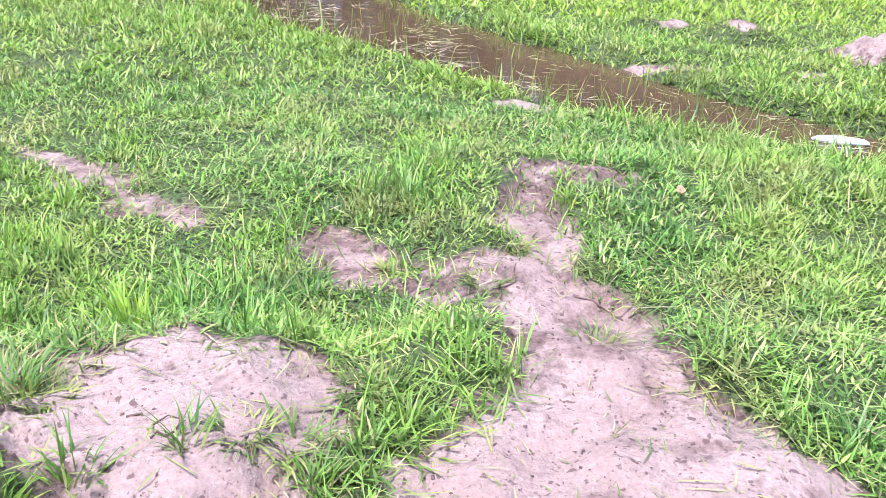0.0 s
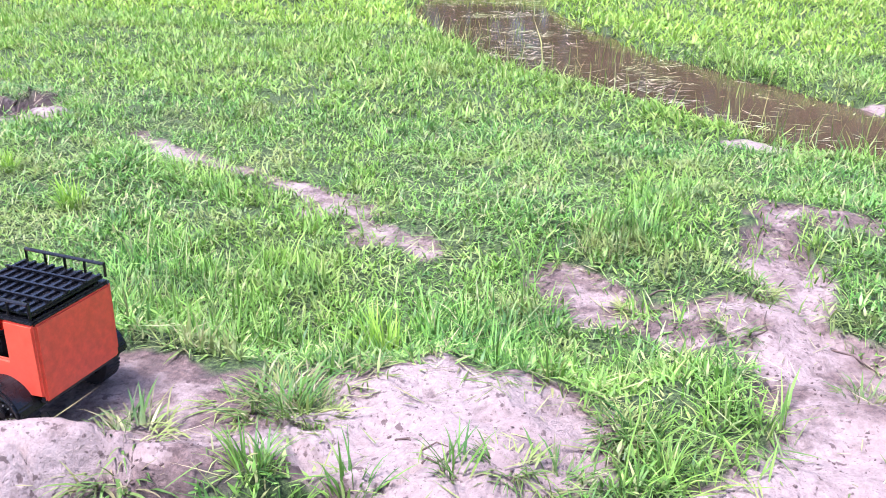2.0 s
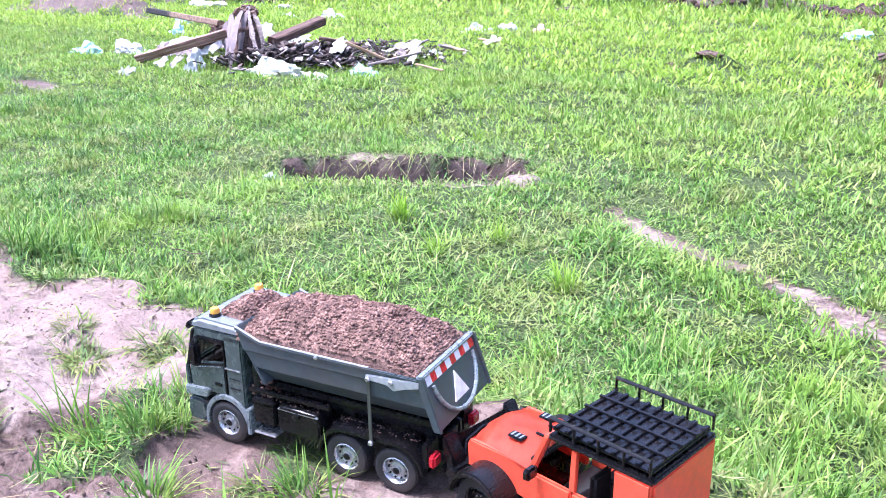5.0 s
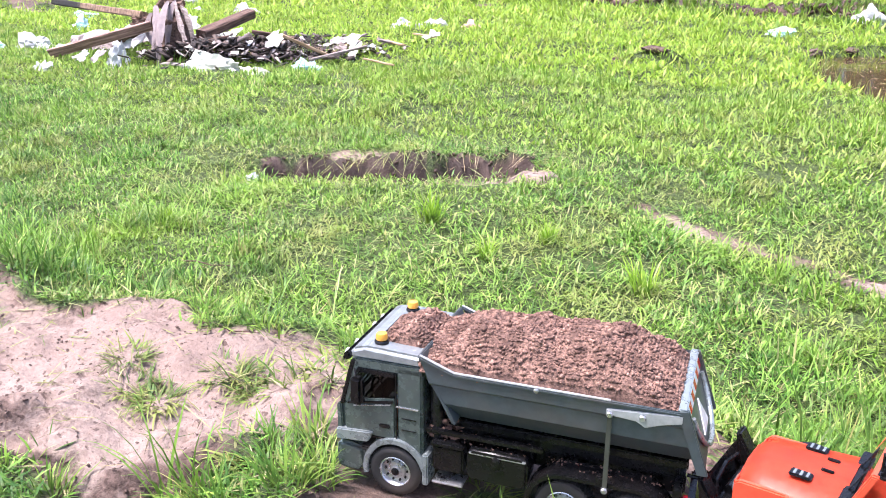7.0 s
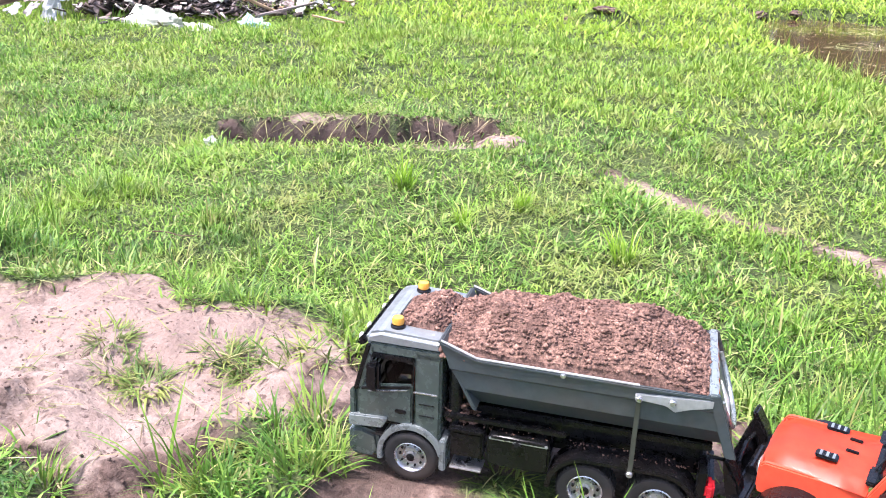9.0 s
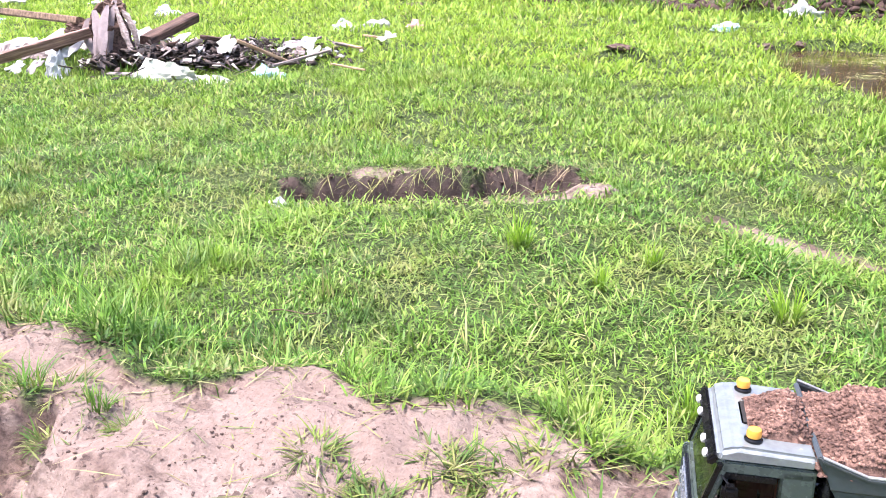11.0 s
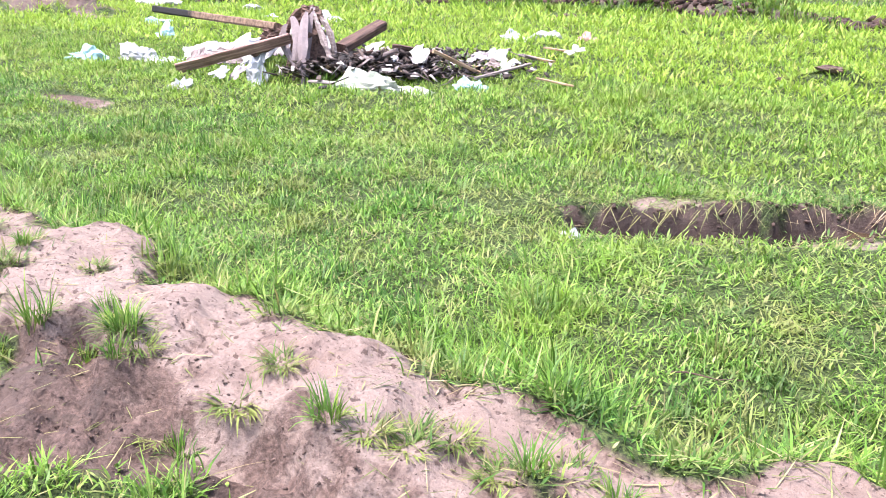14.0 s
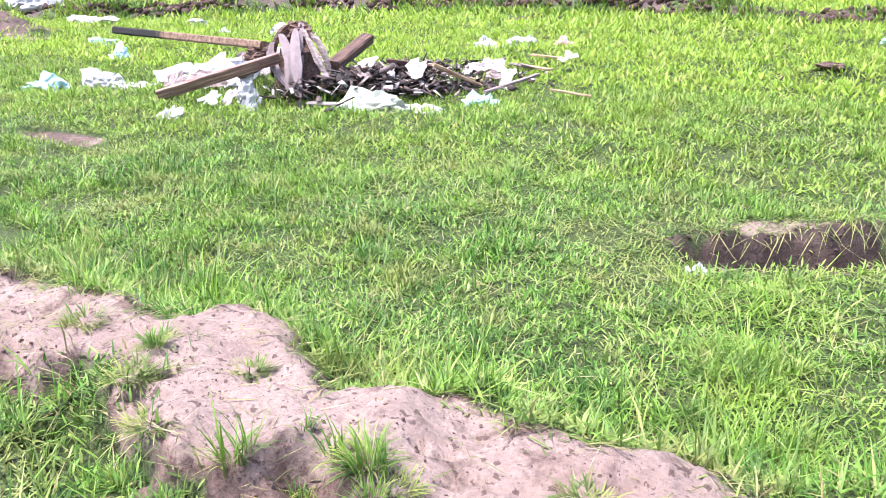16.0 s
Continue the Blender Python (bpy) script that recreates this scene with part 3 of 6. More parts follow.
def tube(bm, path, radius, sides=8):
    """A round bar along a path of points."""
    pts = [Vector(p) for p in path]
    radii = radius if isinstance(radius, (list, tuple)) else [radius] * len(pts)
    rings = []
    for i, p in enumerate(pts):
        d = (pts[min(i + 1, len(pts) - 1)] - pts[max(i - 1, 0)]).normalized()
        u = d.orthogonal().normalized() if abs(d.z) > 0.95 else d.cross(Vector((0, 0, 1))).normalized()
        w = d.cross(u)
        rings.append([bm.verts.new(p + radii[i] * (u * math.cos(2 * math.pi * k / sides) + w * math.sin(2 * math.pi * k / sides))) for k in range(sides)])
    for a, b in zip(rings, rings[1:]):
        for k in range(sides):
            j = (k + 1) % sides
            bm.faces.new((a[k], a[j], b[j], b[k]))
    bm.faces.new(list(reversed(rings[0])))
    bm.faces.new(rings[-1])


def tubed(*args, **kw):
    bm = bmesh.new()
    tube(bm, *args, **kw)
    return bm


def rumple(bm, amount, scale, seed=0.0):
    for v in bm.verts:
        v.co += amount * noise.noise_vector(v.co * scale + Vector((seed, seed * 1.7, -seed)))


def thing(name, m, label, category, group=""):
    ob = new(name)
    ob.empty_display_size = 0.05
    ob.matrix_basis = m
    return tagged(ob, label, category, group)


PAINT = plain("grey_green_paint", (0.098, 0.128, 0.12), 0.26, 0.35, dirty=0.18, relief=0.04)
PALE = plain("silver_paint", (0.27, 0.31, 0.315), 0.28, 0.4, dirty=0.22, relief=0.05)
# cab paint made paler for the roof: light from above is in the colour
LITROOF = plain("toplit_roof_paint", (0.3, 0.33, 0.34), 0.22, 0.4, dirty=0.15, relief=0.04)
BODYPAINT = plain("slate_body_paint", (0.075, 0.095, 0.105), 0.38, 0.3, dirty=0.3, relief=0.06)
WORN = plain("scuffed_bright_metal", (0.45, 0.47, 0.48), 0.4, 0.4, dirty=0.3, relief=0.15)
BLACK = plain("black_plastic", (0.006, 0.006, 0.007), 0.26, dirty=0.04, relief=0.1)
BLACK.node_tree.nodes["Principled BSDF"].inputs["Specular IOR Level"].default_value = 0.35
RUBBER = plain("tyre_rubber", (0.018, 0.017, 0.017), 0.7, dirty=0.22, scale=90, relief=0.3)
CHROME = plain("dusty_chrome", (0.55, 0.56, 0.57), 0.28, 0.85, dirty=0.25, relief=0.06)
DARKHOLE = plain("dark_interior", (0.02, 0.018, 0.017), 0.7, dirty=0.2)
ORANGE = plain("orange_body", (0.78, 0.088, 0.04), 0.35, dirty=0.1, relief=0.05)
RED = plain("red_lens", (0.6, 0.02, 0.03), 0.25, dirty=0.1)
AMBER = plain("amber_lens", (0.9, 0.42, 0.07), 0.2, dirty=0.12)
WHITE = plain("white_film", (0.75, 0.75, 0.74), 0.45, dirty=0.3)
RUST = plain("tarnished_strap", (0.075, 0.085, 0.07), 0.5, 0.4, dirty=0.25, relief=0.3)
SEAT = plain("brown_seat", (0.3, 0.1, 0.06), 0.7)


def soil_material(name, dark, light):
    m, n, l, b = shader(name)
    fine = noise_node(n, l, 160, 5, 0.7)
    broad = noise_node(n, l, 28, 4, 0.6)
    geo = n.new("ShaderNodeNewGeometry")
    tone = mix(n, l, ramp(n, l, fine, ((0.35, (0, 0, 0)), (0.65, (1, 1, 1)))), dark, light)
    tone = mix(n, l, ramp(n, l, broad, ((0.4, (0.65,) * 3), (0.6, (0, 0, 0)))), tone, dark)
    tone = mix(n, l, ramp(n, l, geo.outputs["Random Per Island"], ((0.0, (0.5,) * 3), (0.6, (0, 0, 0)))), tone, dark)
    l.new(tone, b.inputs["Base Color"])
    b.inputs["Roughness"].default_value = 0.95
    bump(n, l, b, fine, 0.8, 0.004)
    return m


LOAD = soil_material("loose_brown_soil", (0.065, 0.033, 0.025), (0.53, 0.31, 0.235))


def glass_material(name, tint):
    m, n, l, b = shader(name)
    b.inputs["Base Color"].default_value = (*tint, 1)
    b.inputs["Transmission Weight"].default_value = 1.0
    b.inputs["Roughness"].default_value = 0.04
    b.inputs["IOR"].default_value = 1.25
    return m


# dark tint puts the shade inside the cabs into the glass
SHADE_GLASS = glass_material("shade_tinted_glass", (0.22, 0.24, 0.24))


def add_wheel(parent, x, y, radius, width, outward, tyre_mat, rim_mat, name="wheel"):
    """A wheel under the vehicle: tyre with tread blocks, dished rim, hub and nuts."""
    w = new(name)
    w.empty_display_size = 0.02
    w.parent = parent
    w.matrix_basis = pose(x, y, radius, 0, 0, 0 if outward > 0 else 180)
    r, h = radius, width / 2
    bm = bmesh.new()
    lathe(bm, ((r * 0.62, -h * 0.9), (r * 0.8, -h), (r * 0.94, -h * 0.92), (r, -h * 0.7), (r, h * 0.7), (r * 0.94, h * 0.92), (r * 0.8, h), (r * 0.62, h * 0.9)), 40, capped=False)
    for k in range(40):
        a = 2 * math.pi * k / 40
        for side in (-1, 1):
            box(bm, -r * 0.035, r * 0.035, side * h * 0.1, side * h * 0.82, r * 0.99, r * 1.03, 0, Matrix.Rotation(a + side * 0.04, 4, "Y"))
    part("tyre", bm, tyre_mat, w, smooth_it=True)
    bm = bmesh.new()
    lathe(bm, ((r * 0.63, -h * 0.6), (r * 0.63, h * 0.86), (r * 0.58, h * 0.93), (r * 0.54, h * 0.8), (r * 0.5, h * 0.35), (r * 0.36, h * 0.2), (r * 0.34, h * 0.5), (r * 0.2, h * 0.55), (r * 0.18, h * 0.8), (r * 0.02, h * 0.82)), 32)
    part("rim", bm, rim_mat, w, "dusty silver rim", smooth_it=True)
    # solid black discs stand for the shade in the rim's openings
    bm = bmesh.new()
    for k in range(10):
        a = 2 * math.pi * k / 10
        lathe(bm, ((r * 0.045, h * 0.25), (r * 0.045, h * 0.46), (r * 0.01, h * 0.47)), 8, Matrix.Translation((r * 0.43 * math.cos(a), 0, r * 0.43 * math.sin(a))))
    part("rim_hole_disc", bm, BLACK, w, "black discs for the shade in the rim openings")
    bm = bmesh.new()
    for k in range(8):
        a = 2 * math.pi * k / 8
        lathe(bm, ((r * 0.03, h * 0.4), (r * 0.03, h * 0.62), (r * 0.01, h * 0.64)), 6, Matrix.Translation((r * 0.27 * math.cos(a), 0, r * 0.27 * math.sin(a))))
    part("wheel_nut", bm, CHROME, w)
    part("hub_cap", lathed(((r * 0.15, h * 0.78), (r * 0.15, h * 0.9), (r * 0.09, h * 0.96), (r * 0.01, h * 0.97)), 16), BLACK, w, "dark hub cap", smooth_it=True)
    return w


# ---- the dump truck ----
TRUCK = pose(-1.757, 0.97, 0.08, 0, 0, 190.7) @ Matrix.Diagonal((0.93, 0.93, 0.93, 1))


def heap(bm, x0, x1, half, base, top, seed, fine=0.0045):
    """A rough soil heap over a rectangle, as a closed lump."""
    nx, ny = int((x1 - x0) / fine), int(2 * half / fine)
    rows = []
    for i in range(nx + 1):
        row = []
        for j in range(ny + 1):
            u, v = i / nx, j / ny
            x, y = x0 + (x1 - x0) * u, -half + 2 * half * v
            crown = min(1, 0.5 + 3 * (1 - u)) * min(1, 4 * u) ** 0.6 * (4 * v * (1 - v)) ** 0.6
            crown *= 1.0 - 0.22 * (u - 0.5)
            p = Vector((x * 26, y * 26, seed))
            z = base + (top - base) * crown * (0.86 + 0.2 * noise.noise(p * 0.5)) + 0.014 * noise.noise(p * 1.1) * min(1, crown * 3)
            z += 0.007 * max(0, 0.55 - noise.voronoi(p * 3.2)[0][0]) * min(1, crown * 4)
            row.append(bm.verts.new((x, y, z)))
        rows.append(row)
    for a, b in zip(rows, rows[1:]):
        for k in range(ny):
            bm.faces.new((a[k], b[k], b[k + 1], a[k + 1]))
    return rows


def ball():
    bm = bmesh.new()
    bmesh.ops.create_icosphere(bm, subdivisions=1, radius=1)
    co = np.array([v.co[:] for v in bm.verts])
    tri = np.array([[v.index for v in f.verts] for f in bm.faces])
    bm.free()
    return co, tri


BALL = ball()


def clod_mesh(name, places, sizes, seed, material, flat=(0.5, 0.9)):
    """Angular lumps at places, all as one mesh."""
    rng = np.random.default_rng(seed)
    co, tri = BALL
    n = len(places)
    v = co[None] * (1 + rng.normal(0, 0.3, (n, len(co), 1)))
    a = rng.uniform(0, 2 * math.pi, n)
    tilt = rng.uniform(-0.6, 0.6, n)
    v = v * np.stack([rng.uniform(0.9, 1.4, n), rng.uniform(0.7, 1, n), rng.uniform(*flat, n)], -1)[:, None] * np.asarray(sizes)[:, None, None]
    c, s = np.cos(tilt)[:, None], np.sin(tilt)[:, None]
    v = np.stack([v[..., 0] * c - v[..., 2] * s, v[..., 1], v[..., 0] * s + v[..., 2] * c], -1)
    c, s = np.cos(a)[:, None], np.sin(a)[:, None]
    v = np.stack([v[..., 0] * c - v[..., 1] * s, v[..., 0] * s + v[..., 1] * c, v[..., 2]], -1)
    v += np.asarray(places)[:, None]
    me = quick_mesh(name, v.reshape(-1, 3), [(tri[None] + (np.arange(n) * len(co))[:, None, None]).reshape(-1, 3)])
    me.materials.append(material)
    return me


def build_truck():
    t = thing("dump_truck", TRUCK, "grey toy dump truck loaded with soil on a muddy track", "toy truck")
    W = 0.09
    # frame and running gear
    for side in (-1, 1):
        part("chassis_rail", boxed(-0.44, 0.06, side * 0.032 - 0.006, side * 0.032 + 0.006, 0.07, 0.098, 0.002), BLACK, t)
    for x in (-0.43, -0.32, -0.2, -0.1):
        part("cross_member", boxed(x - 0.008, x + 0.008, -0.03, 0.03, 0.074, 0.094, 0.002), BLACK, t)
    for x in (0.0, -0.27, -0.373):
        part("axle", lathed(((0.007, -0.07), (0.007, -0.016), (0.016, -0.01), (0.016, 0.01), (0.007, 0.016), (0.007, 0.07)), 14, Matrix.Translation((x, 0, 0.043))), BLACK, t)
    for y, o in ((0.081, 1), (-0.081, -1)):
        add_wheel(t, 0.0, y, 0.043, 0.027, o, RUBBER, CHROME, "front_wheel")
    for x in (-0.27, -0.373):
        for y, o in ((0.078, 1), (-0.078, -1)):
            add_wheel(t, x, y, 0.043, 0.034, o, RUBBER, CHROME, "rear_wheel")
    # cab: lower shell, door skins, pillars, roof
    part("cab_floor", boxed(-0.04, 0.085, -W + 0.004, W - 0.004, 0.066, 0.074, 0.002), DARKHOLE, t)
    part("cab_rear_wall", boxed(-0.046, -0.038, -W + 0.002, W - 0.002, 0.06, 0.232, 0.003), PAINT, t)
    front = [(0.093, 0.05), (0.096, 0.1), (0.094, 0.15), (0.088, 0.158), (0.08, 0.158), (0.08, 0.05)]
    part("cab_front", prismed(front, -W + 0.006, W - 0.006, 0.004), PAINT, t)
    part("grille", boxed(0.094, 0.099, -0.06, 0.06, 0.085, 0.15, 0.003), BLACK, t, "black grille")
    for k in range(4):
        part("grille_bar", boxed(0.098, 0.101, -0.056, 0.056, 0.094 + k * 0.015, 0.098 + k * 0.015, 0.001), CHROME, t)
    part("bumper", prismed([(0.1, 0.028), (0.104, 0.05), (0.1, 0.078), (0.08, 0.08), (0.055, 0.072), (0.05, 0.045), (0.06, 0.028)], -W - 0.002, W + 0.002, 0.006), PAINT, t, "grey-green front bumper")
    for side in (-1, 1):
        part("headlight", boxed(0.097, 0.105, side * 0.07 - 0.014, side * 0.07 + 0.014, 0.052, 0.07, 0.004), CHROME, t, "clear headlight")
        y0, y1 = sorted((side * (W - 0.008), side * W))
        door = part("door", prismed([(-0.001, 0.098), (0.086, 0.098), (0.088, 0.15), (0.08, 0.158), (-0.001, 0.17)], y0, y1, 0.003), PAINT, t)
        ye = side * (W + 0.001)
        part("door_handle", boxed(0.008, 0.026, ye - 0.002, ye + 0.002, 0.118, 0.125, 0.0015), BLACK, door, "black door handle")
        part("window_trim", prismed([(0.002, 0.164), (0.08, 0.15), (0.08, 0.154), (0.002, 0.1685)], ye - 0.002, ye + 0.0015, 0.0008), BLACK, door)
        part("belt_line", prismed([(-0.04, 0.158), (-0.002, 0.158), (-0.002, 0.161), (-0.04, 0.161)], ye - 0.002, ye + 0.001, 0.0006), CHROME, t)
        part("front_pillar", prismed([(0.078, 0.152), (0.09, 0.152), (0.066, 0.228), (0.056, 0.228)], y0, y1, 0.002), PAINT, t)
        part("quarter_panel", prismed([(-0.045, 0.08), (-0.004, 0.098), (-0.004, 0.228), (-0.045, 0.228)], y0, y1, 0.003), PAINT, t)
        for z in (0.12, 0.14):
            part("panel_groove", boxed(-0.036, -0.012, ye - 0.0015, ye + 0.0006, z, z + 0.0012), BLACK, t)
        part("door_seam", boxed(-0.0032, -0.0018, ye - 0.003, ye + 0.0004, 0.1, 0.215), BLACK, t)
        part("lower_seam", prismed([(-0.004, 0.098), (0.088, 0.0975), (0.088, 0.0988), (-0.004, 0.0995)], ye - 0.003, ye + 0.0004), BLACK, t)
        part("pillar_strip", prismed([(0.0865, 0.148), (0.0935, 0.148), (0.072, 0.228), (0.0655, 0.228)], ye - 0.007, ye + 0.0006, 0.001), BLACK, t, "black strip along the windscreen")
        part("window_surround", prismed([(0.0, 0.208), (0.064, 0.208), (0.062, 0.216), (0.0, 0.216)], ye - 0.006, ye + 0.0003, 0.0008), BLACK, t)
        part("belt_light", prismed([(0.006, 0.1605), (0.07, 0.1485), (0.07, 0.1495), (0.006, 0.162)], ye - 0.002, ye + 0.002, 0.0004), CHROME, t, "bright line under the window")
        part("top_rail", boxed(-0.045, 0.066, y0, y1, 0.216, 0.232, 0.002), PAINT, t)
        pane = part("side_window", boxed(0.0, 0.066, side * (W - 0.006) - 0.0008, side * (W - 0.006) + 0.0008, 0.162, 0.217), SHADE_GLASS, t, "side window tinted dark for the shade inside the cab")
        pane.visible_shadow = False
        # wheel arch: pale rounded flare and the silver side sill
        arch = [(0.055 * math.cos(a), 0.043 + 0.06 * math.sin(a)) for a in np.linspace(math.radians(-12), math.radians(168), 15)]
        inner = [(0.046 * math.cos(a), 0.043 + 0.05 * math.sin(a)) for a in np.linspace(math.radians(168), math.radians(-12), 15)]
        ya, yb = sorted((side * (W - 0.03), side * (W + 0.005)))
        part("wheel_arch", prismed(arch + inner, ya, yb, 0.0012), PALE, t, "silver wheel arch flare")
        part("front_sill", prismed([(0.046, 0.088), (0.101, 0.084), (0.1, 0.104), (0.036, 0.108)], ya + 0.012 if side > 0 else ya, yb if side > 0 else yb - 0.012, 0.002), PALE, t, "silver band under the door")
        part("cab_mudflap", boxed(-0.056, -0.046, ya, yb, 0.03, 0.085, 0.002), PALE, t)
        part("mirror_arm", tubed([(0.066, side * W, 0.212), (0.058, side * (W + 0.014), 0.21), (0.058, side * (W + 0.016), 0.168), (0.07, side * W, 0.164)], 0.0016, 6), BLACK, t)
        part("mirror", boxed(0.046, 0.066, side * (W + 0.013) - 0.009, side * (W + 0.013) + 0.009, 0.16, 0.208, 0.005), BLACK, t, "black wing mirror")
        part("corner_deflector", prismed([(0.09, 0.1), (0.1, 0.1), (0.1, 0.145), (0.092, 0.15)], side * (W - 0.004) - 0.004, side * (W - 0.004) + 0.004, 0.002), PAINT, t)
        # roof beacons
        beacon = part("beacon", lathed(((0.009, 0.0), (0.0095, 0.005), (0.008, 0.01), (0.004, 0.0115), (0.0005, 0.012)), 18, pose(0.03, side * 0.066, 0.259, 90)), AMBER, t, "amber roof beacon", smooth_it=True)
        part("beacon_base", lathed(((0.0115, 0.0), (0.0115, 0.007), (0.01, 0.009)), 18, pose(0.03, side * 0.066, 0.249, 90)), BLACK, beacon)
    part("windscreen", prismed([(0.086, 0.158), (0.088, 0.158), (0.066, 0.226), (0.064, 0.226)], -W + 0.012, W - 0.012), SHADE_GLASS, t, "windscreen tinted dark for the shade inside the cab").visible_shadow = False
    part("roof", prismed([(-0.046, 0.23), (0.066, 0.23), (0.078, 0.226), (0.072, 0.246), (0.05, 0.254), (-0.046, 0.25)], -W - 0.001, W + 0.001, 0.006, 3), LITROOF, t, "cab roof in paler grey with the light from above painted in")
    part("sun_visor", prismed([(0.07, 0.231), (0.084, 0.224), (0.086, 0.234), (0.076, 0.244)], -W - 0.003, W + 0.003, 0.003), BLACK, t, "black sun visor with marker lamps")
    for y in (-0.07, -0.035, 0.035, 0.07):
        part("marker_lamp", lathed(((0.006, 0), (0.006, 0.004), (0.003, 0.006)), 12, pose(0.084, y, 0.23, 0, 0, -90)), WHITE, t)
    part("roof_hatch", boxed(0.0, 0.04, -0.03, 0.03, 0.252, 0.256, 0.002), DARKHOLE, t)
    for y in (-0.04, 0.04):
        part("seat", boxed(0.0, 0.035, y - 0.025, y + 0.025, 0.074, 0.13, 0.006), SEAT, t)
        part("seat_back", boxed(-0.012, 0.004, y - 0.025, y + 0.025, 0.12, 0.2, 0.006), SEAT, t)
    part("dashboard", boxed(0.06, 0.082, -0.078, 0.078, 0.1, 0.15, 0.006), DARKHOLE, t)
    part("steering_wheel", tubed([(0.05 + 0.006 * math.cos(a), 0.04 + 0.018 * math.sin(a), 0.155 + 0.018 * math.cos(a)) for a in np.linspace(0, 2 * math.pi, 15)], 0.002, 6), BLACK, t)
    # behind the cab
    part("exhaust_stack", lathed(((0.011, 0), (0.011, 0.1), (0.008, 0.104), (0.008, 0.12), (0.0065, 0.121), (0.0065, 0.1)), 16, pose(-0.064, 0.07, 0.1, 90)), BLACK, t, smooth_it=True)
    part("air_intake", boxed(-0.075, -0.05, -0.08, -0.045, 0.09, 0.22, 0.004), BLACK, t)
    part("battery_box", boxed(-0.112, -0.062, 0.045, W, 0.06, 0.104, 0.003), BLACK, t)
    part("battery_lid", boxed(-0.114, -0.06, 0.043, W + 0.002, 0.102, 0.112, 0.003), BLACK, t)
    part("side_step", boxed(-0.112, -0.062, 0.06, W + 0.003, 0.038, 0.042, 0.001), CHROME, t, "bright step edge")
    part("rear_box", boxed(-0.112, -0.062, -W, -0.045, 0.05, 0.112, 0.003), BLACK, t)
    for side in (-1, 1):
        tank = part("fuel_tank", prismed([(-0.21, 0.056), (-0.214, 0.07), (-0.214, 0.1), (-0.206, 0.112), (-0.126, 0.112), (-0.119, 0.104), (-0.119, 0.062), (-0.124, 0.056)], side * 0.068 - 0.024, side * 0.068 + 0.024, 0.006, 3), BLACK, t, "black fuel tank with a bright edge", smooth_it=True)
        part("tank_edge", boxed(-0.211, -0.122, side * 0.09 - 0.0025, side * 0.09 + 0.0025, 0.102, 0.1055, 0.001), CHROME, tank, "bright scuffed edge")
        part("filler_cap", lathed(((0.007, 0), (0.007, 0.006), (0.003, 0.007)), 14, pose(-0.165, side * 0.091, 0.098, 0, 0, 0 if side > 0 else 180)), BLACK, tank)
    part("subframe", boxed(-0.43, -0.09, -0.045, 0.045, 0.1, 0.128, 0.003), BLACK, t)
    for side in (-1, 1):
        part("body_runner", boxed(-0.44, -0.07, side * 0.056 - 0.008, side * 0.056 + 0.008, 0.128, 0.14, 0.002), BLACK, t)
        part("side_guard", boxed(-0.235, -0.05, side * 0.082 - 0.004, side * 0.082 + 0.004, 0.122, 0.13, 0.0015), BLACK, t)
        # long black fender over the two rear axles
        outer, inner = [], []
        for a in np.linspace(math.radians(180), math.radians(90), 8):
            inner.append((-0.27 - 0.0 + 0.052 * -math.cos(a), 0.04 + 0.054 * math.sin(a)))
            outer.append((-0.27 + 0.06 * -math.cos(a), 0.04 + 0.062 * math.sin(a)))
        for a in np.linspace(math.radians(90), math.radians(8), 8):
            inner.append((-0.373 - 0.052 * math.cos(a), 0.04 + 0.054 * math.sin(a)))
            outer.append((-0.373 - 0.06 * math.cos(a), 0.04 + 0.062 * math.sin(a)))
        part("rear_fender", prismed(outer + inner[::-1], side * 0.076 - 0.022, side * 0.076 + 0.022, 0.0015), BLACK, t, "black fender over two axles")
        part("fender_bracket", boxed(-0.326, -0.316, side * 0.09 - 0.006, side * 0.09 + 0.008, 0.095, 0.11, 0.002), BLACK, t)
        part("tail_light", boxed(-0.45, -0.436, side * 0.078 - 0.014, side * 0.078 + 0.014, 0.066, 0.09, 0.004), RED, t, "red tail light")
        part("lamp_bracket", boxed(-0.437, -0.425, side * 0.07 - 0.02, side * 0.07 + 0.02, 0.062, 0.11, 0.002), BLACK, t)
        part("tie_strap", boxed(-0.3345, -0.3275, side * 0.1025 - 0.0012, side * 0.1025 + 0.0012, 0.09, 0.222, 0.0006), RUST, t, "thin tarnished tie strap")
        for x, z in ((-0.331, 0.219), (-0.376, 0.222), (-0.331, 0.094)):
            part("bolt", lathed(((0.005, 0), (0.005, 0.004), (0.0035, 0.006)), 8, pose(x, side * 0.102, z, 0, 0, 0 if side > 0 else 180)), CHROME, t)
        part("hinge_plate", prismed([(-0.325, 0.226), (-0.43, 0.234), (-0.43, 0.222), (-0.4, 0.214), (-0.38, 0.206), (-0.368, 0.214), (-0.325, 0.217)], side * 0.1 - 0.002, side * 0.1 + 0.003, 0.0012), WORN, t, "scuffed silver hinge plate")
    part("rear_bumper", boxed(-0.455, -0.445, -0.06, 0.06, 0.04, 0.055, 0.003), BLACK, t)
    part("tow_hook", tubed([(-0.44, 0, 0.08), (-0.465, 0, 0.078), (-0.472, 0, 0.086), (-0.466, 0, 0.092)], 0.003, 8), BLACK, t)
    part("lift_ram", tubed([(-0.095, 0, 0.1), (-0.08, 0, 0.22)], 0.011, 14), CHROME, t)
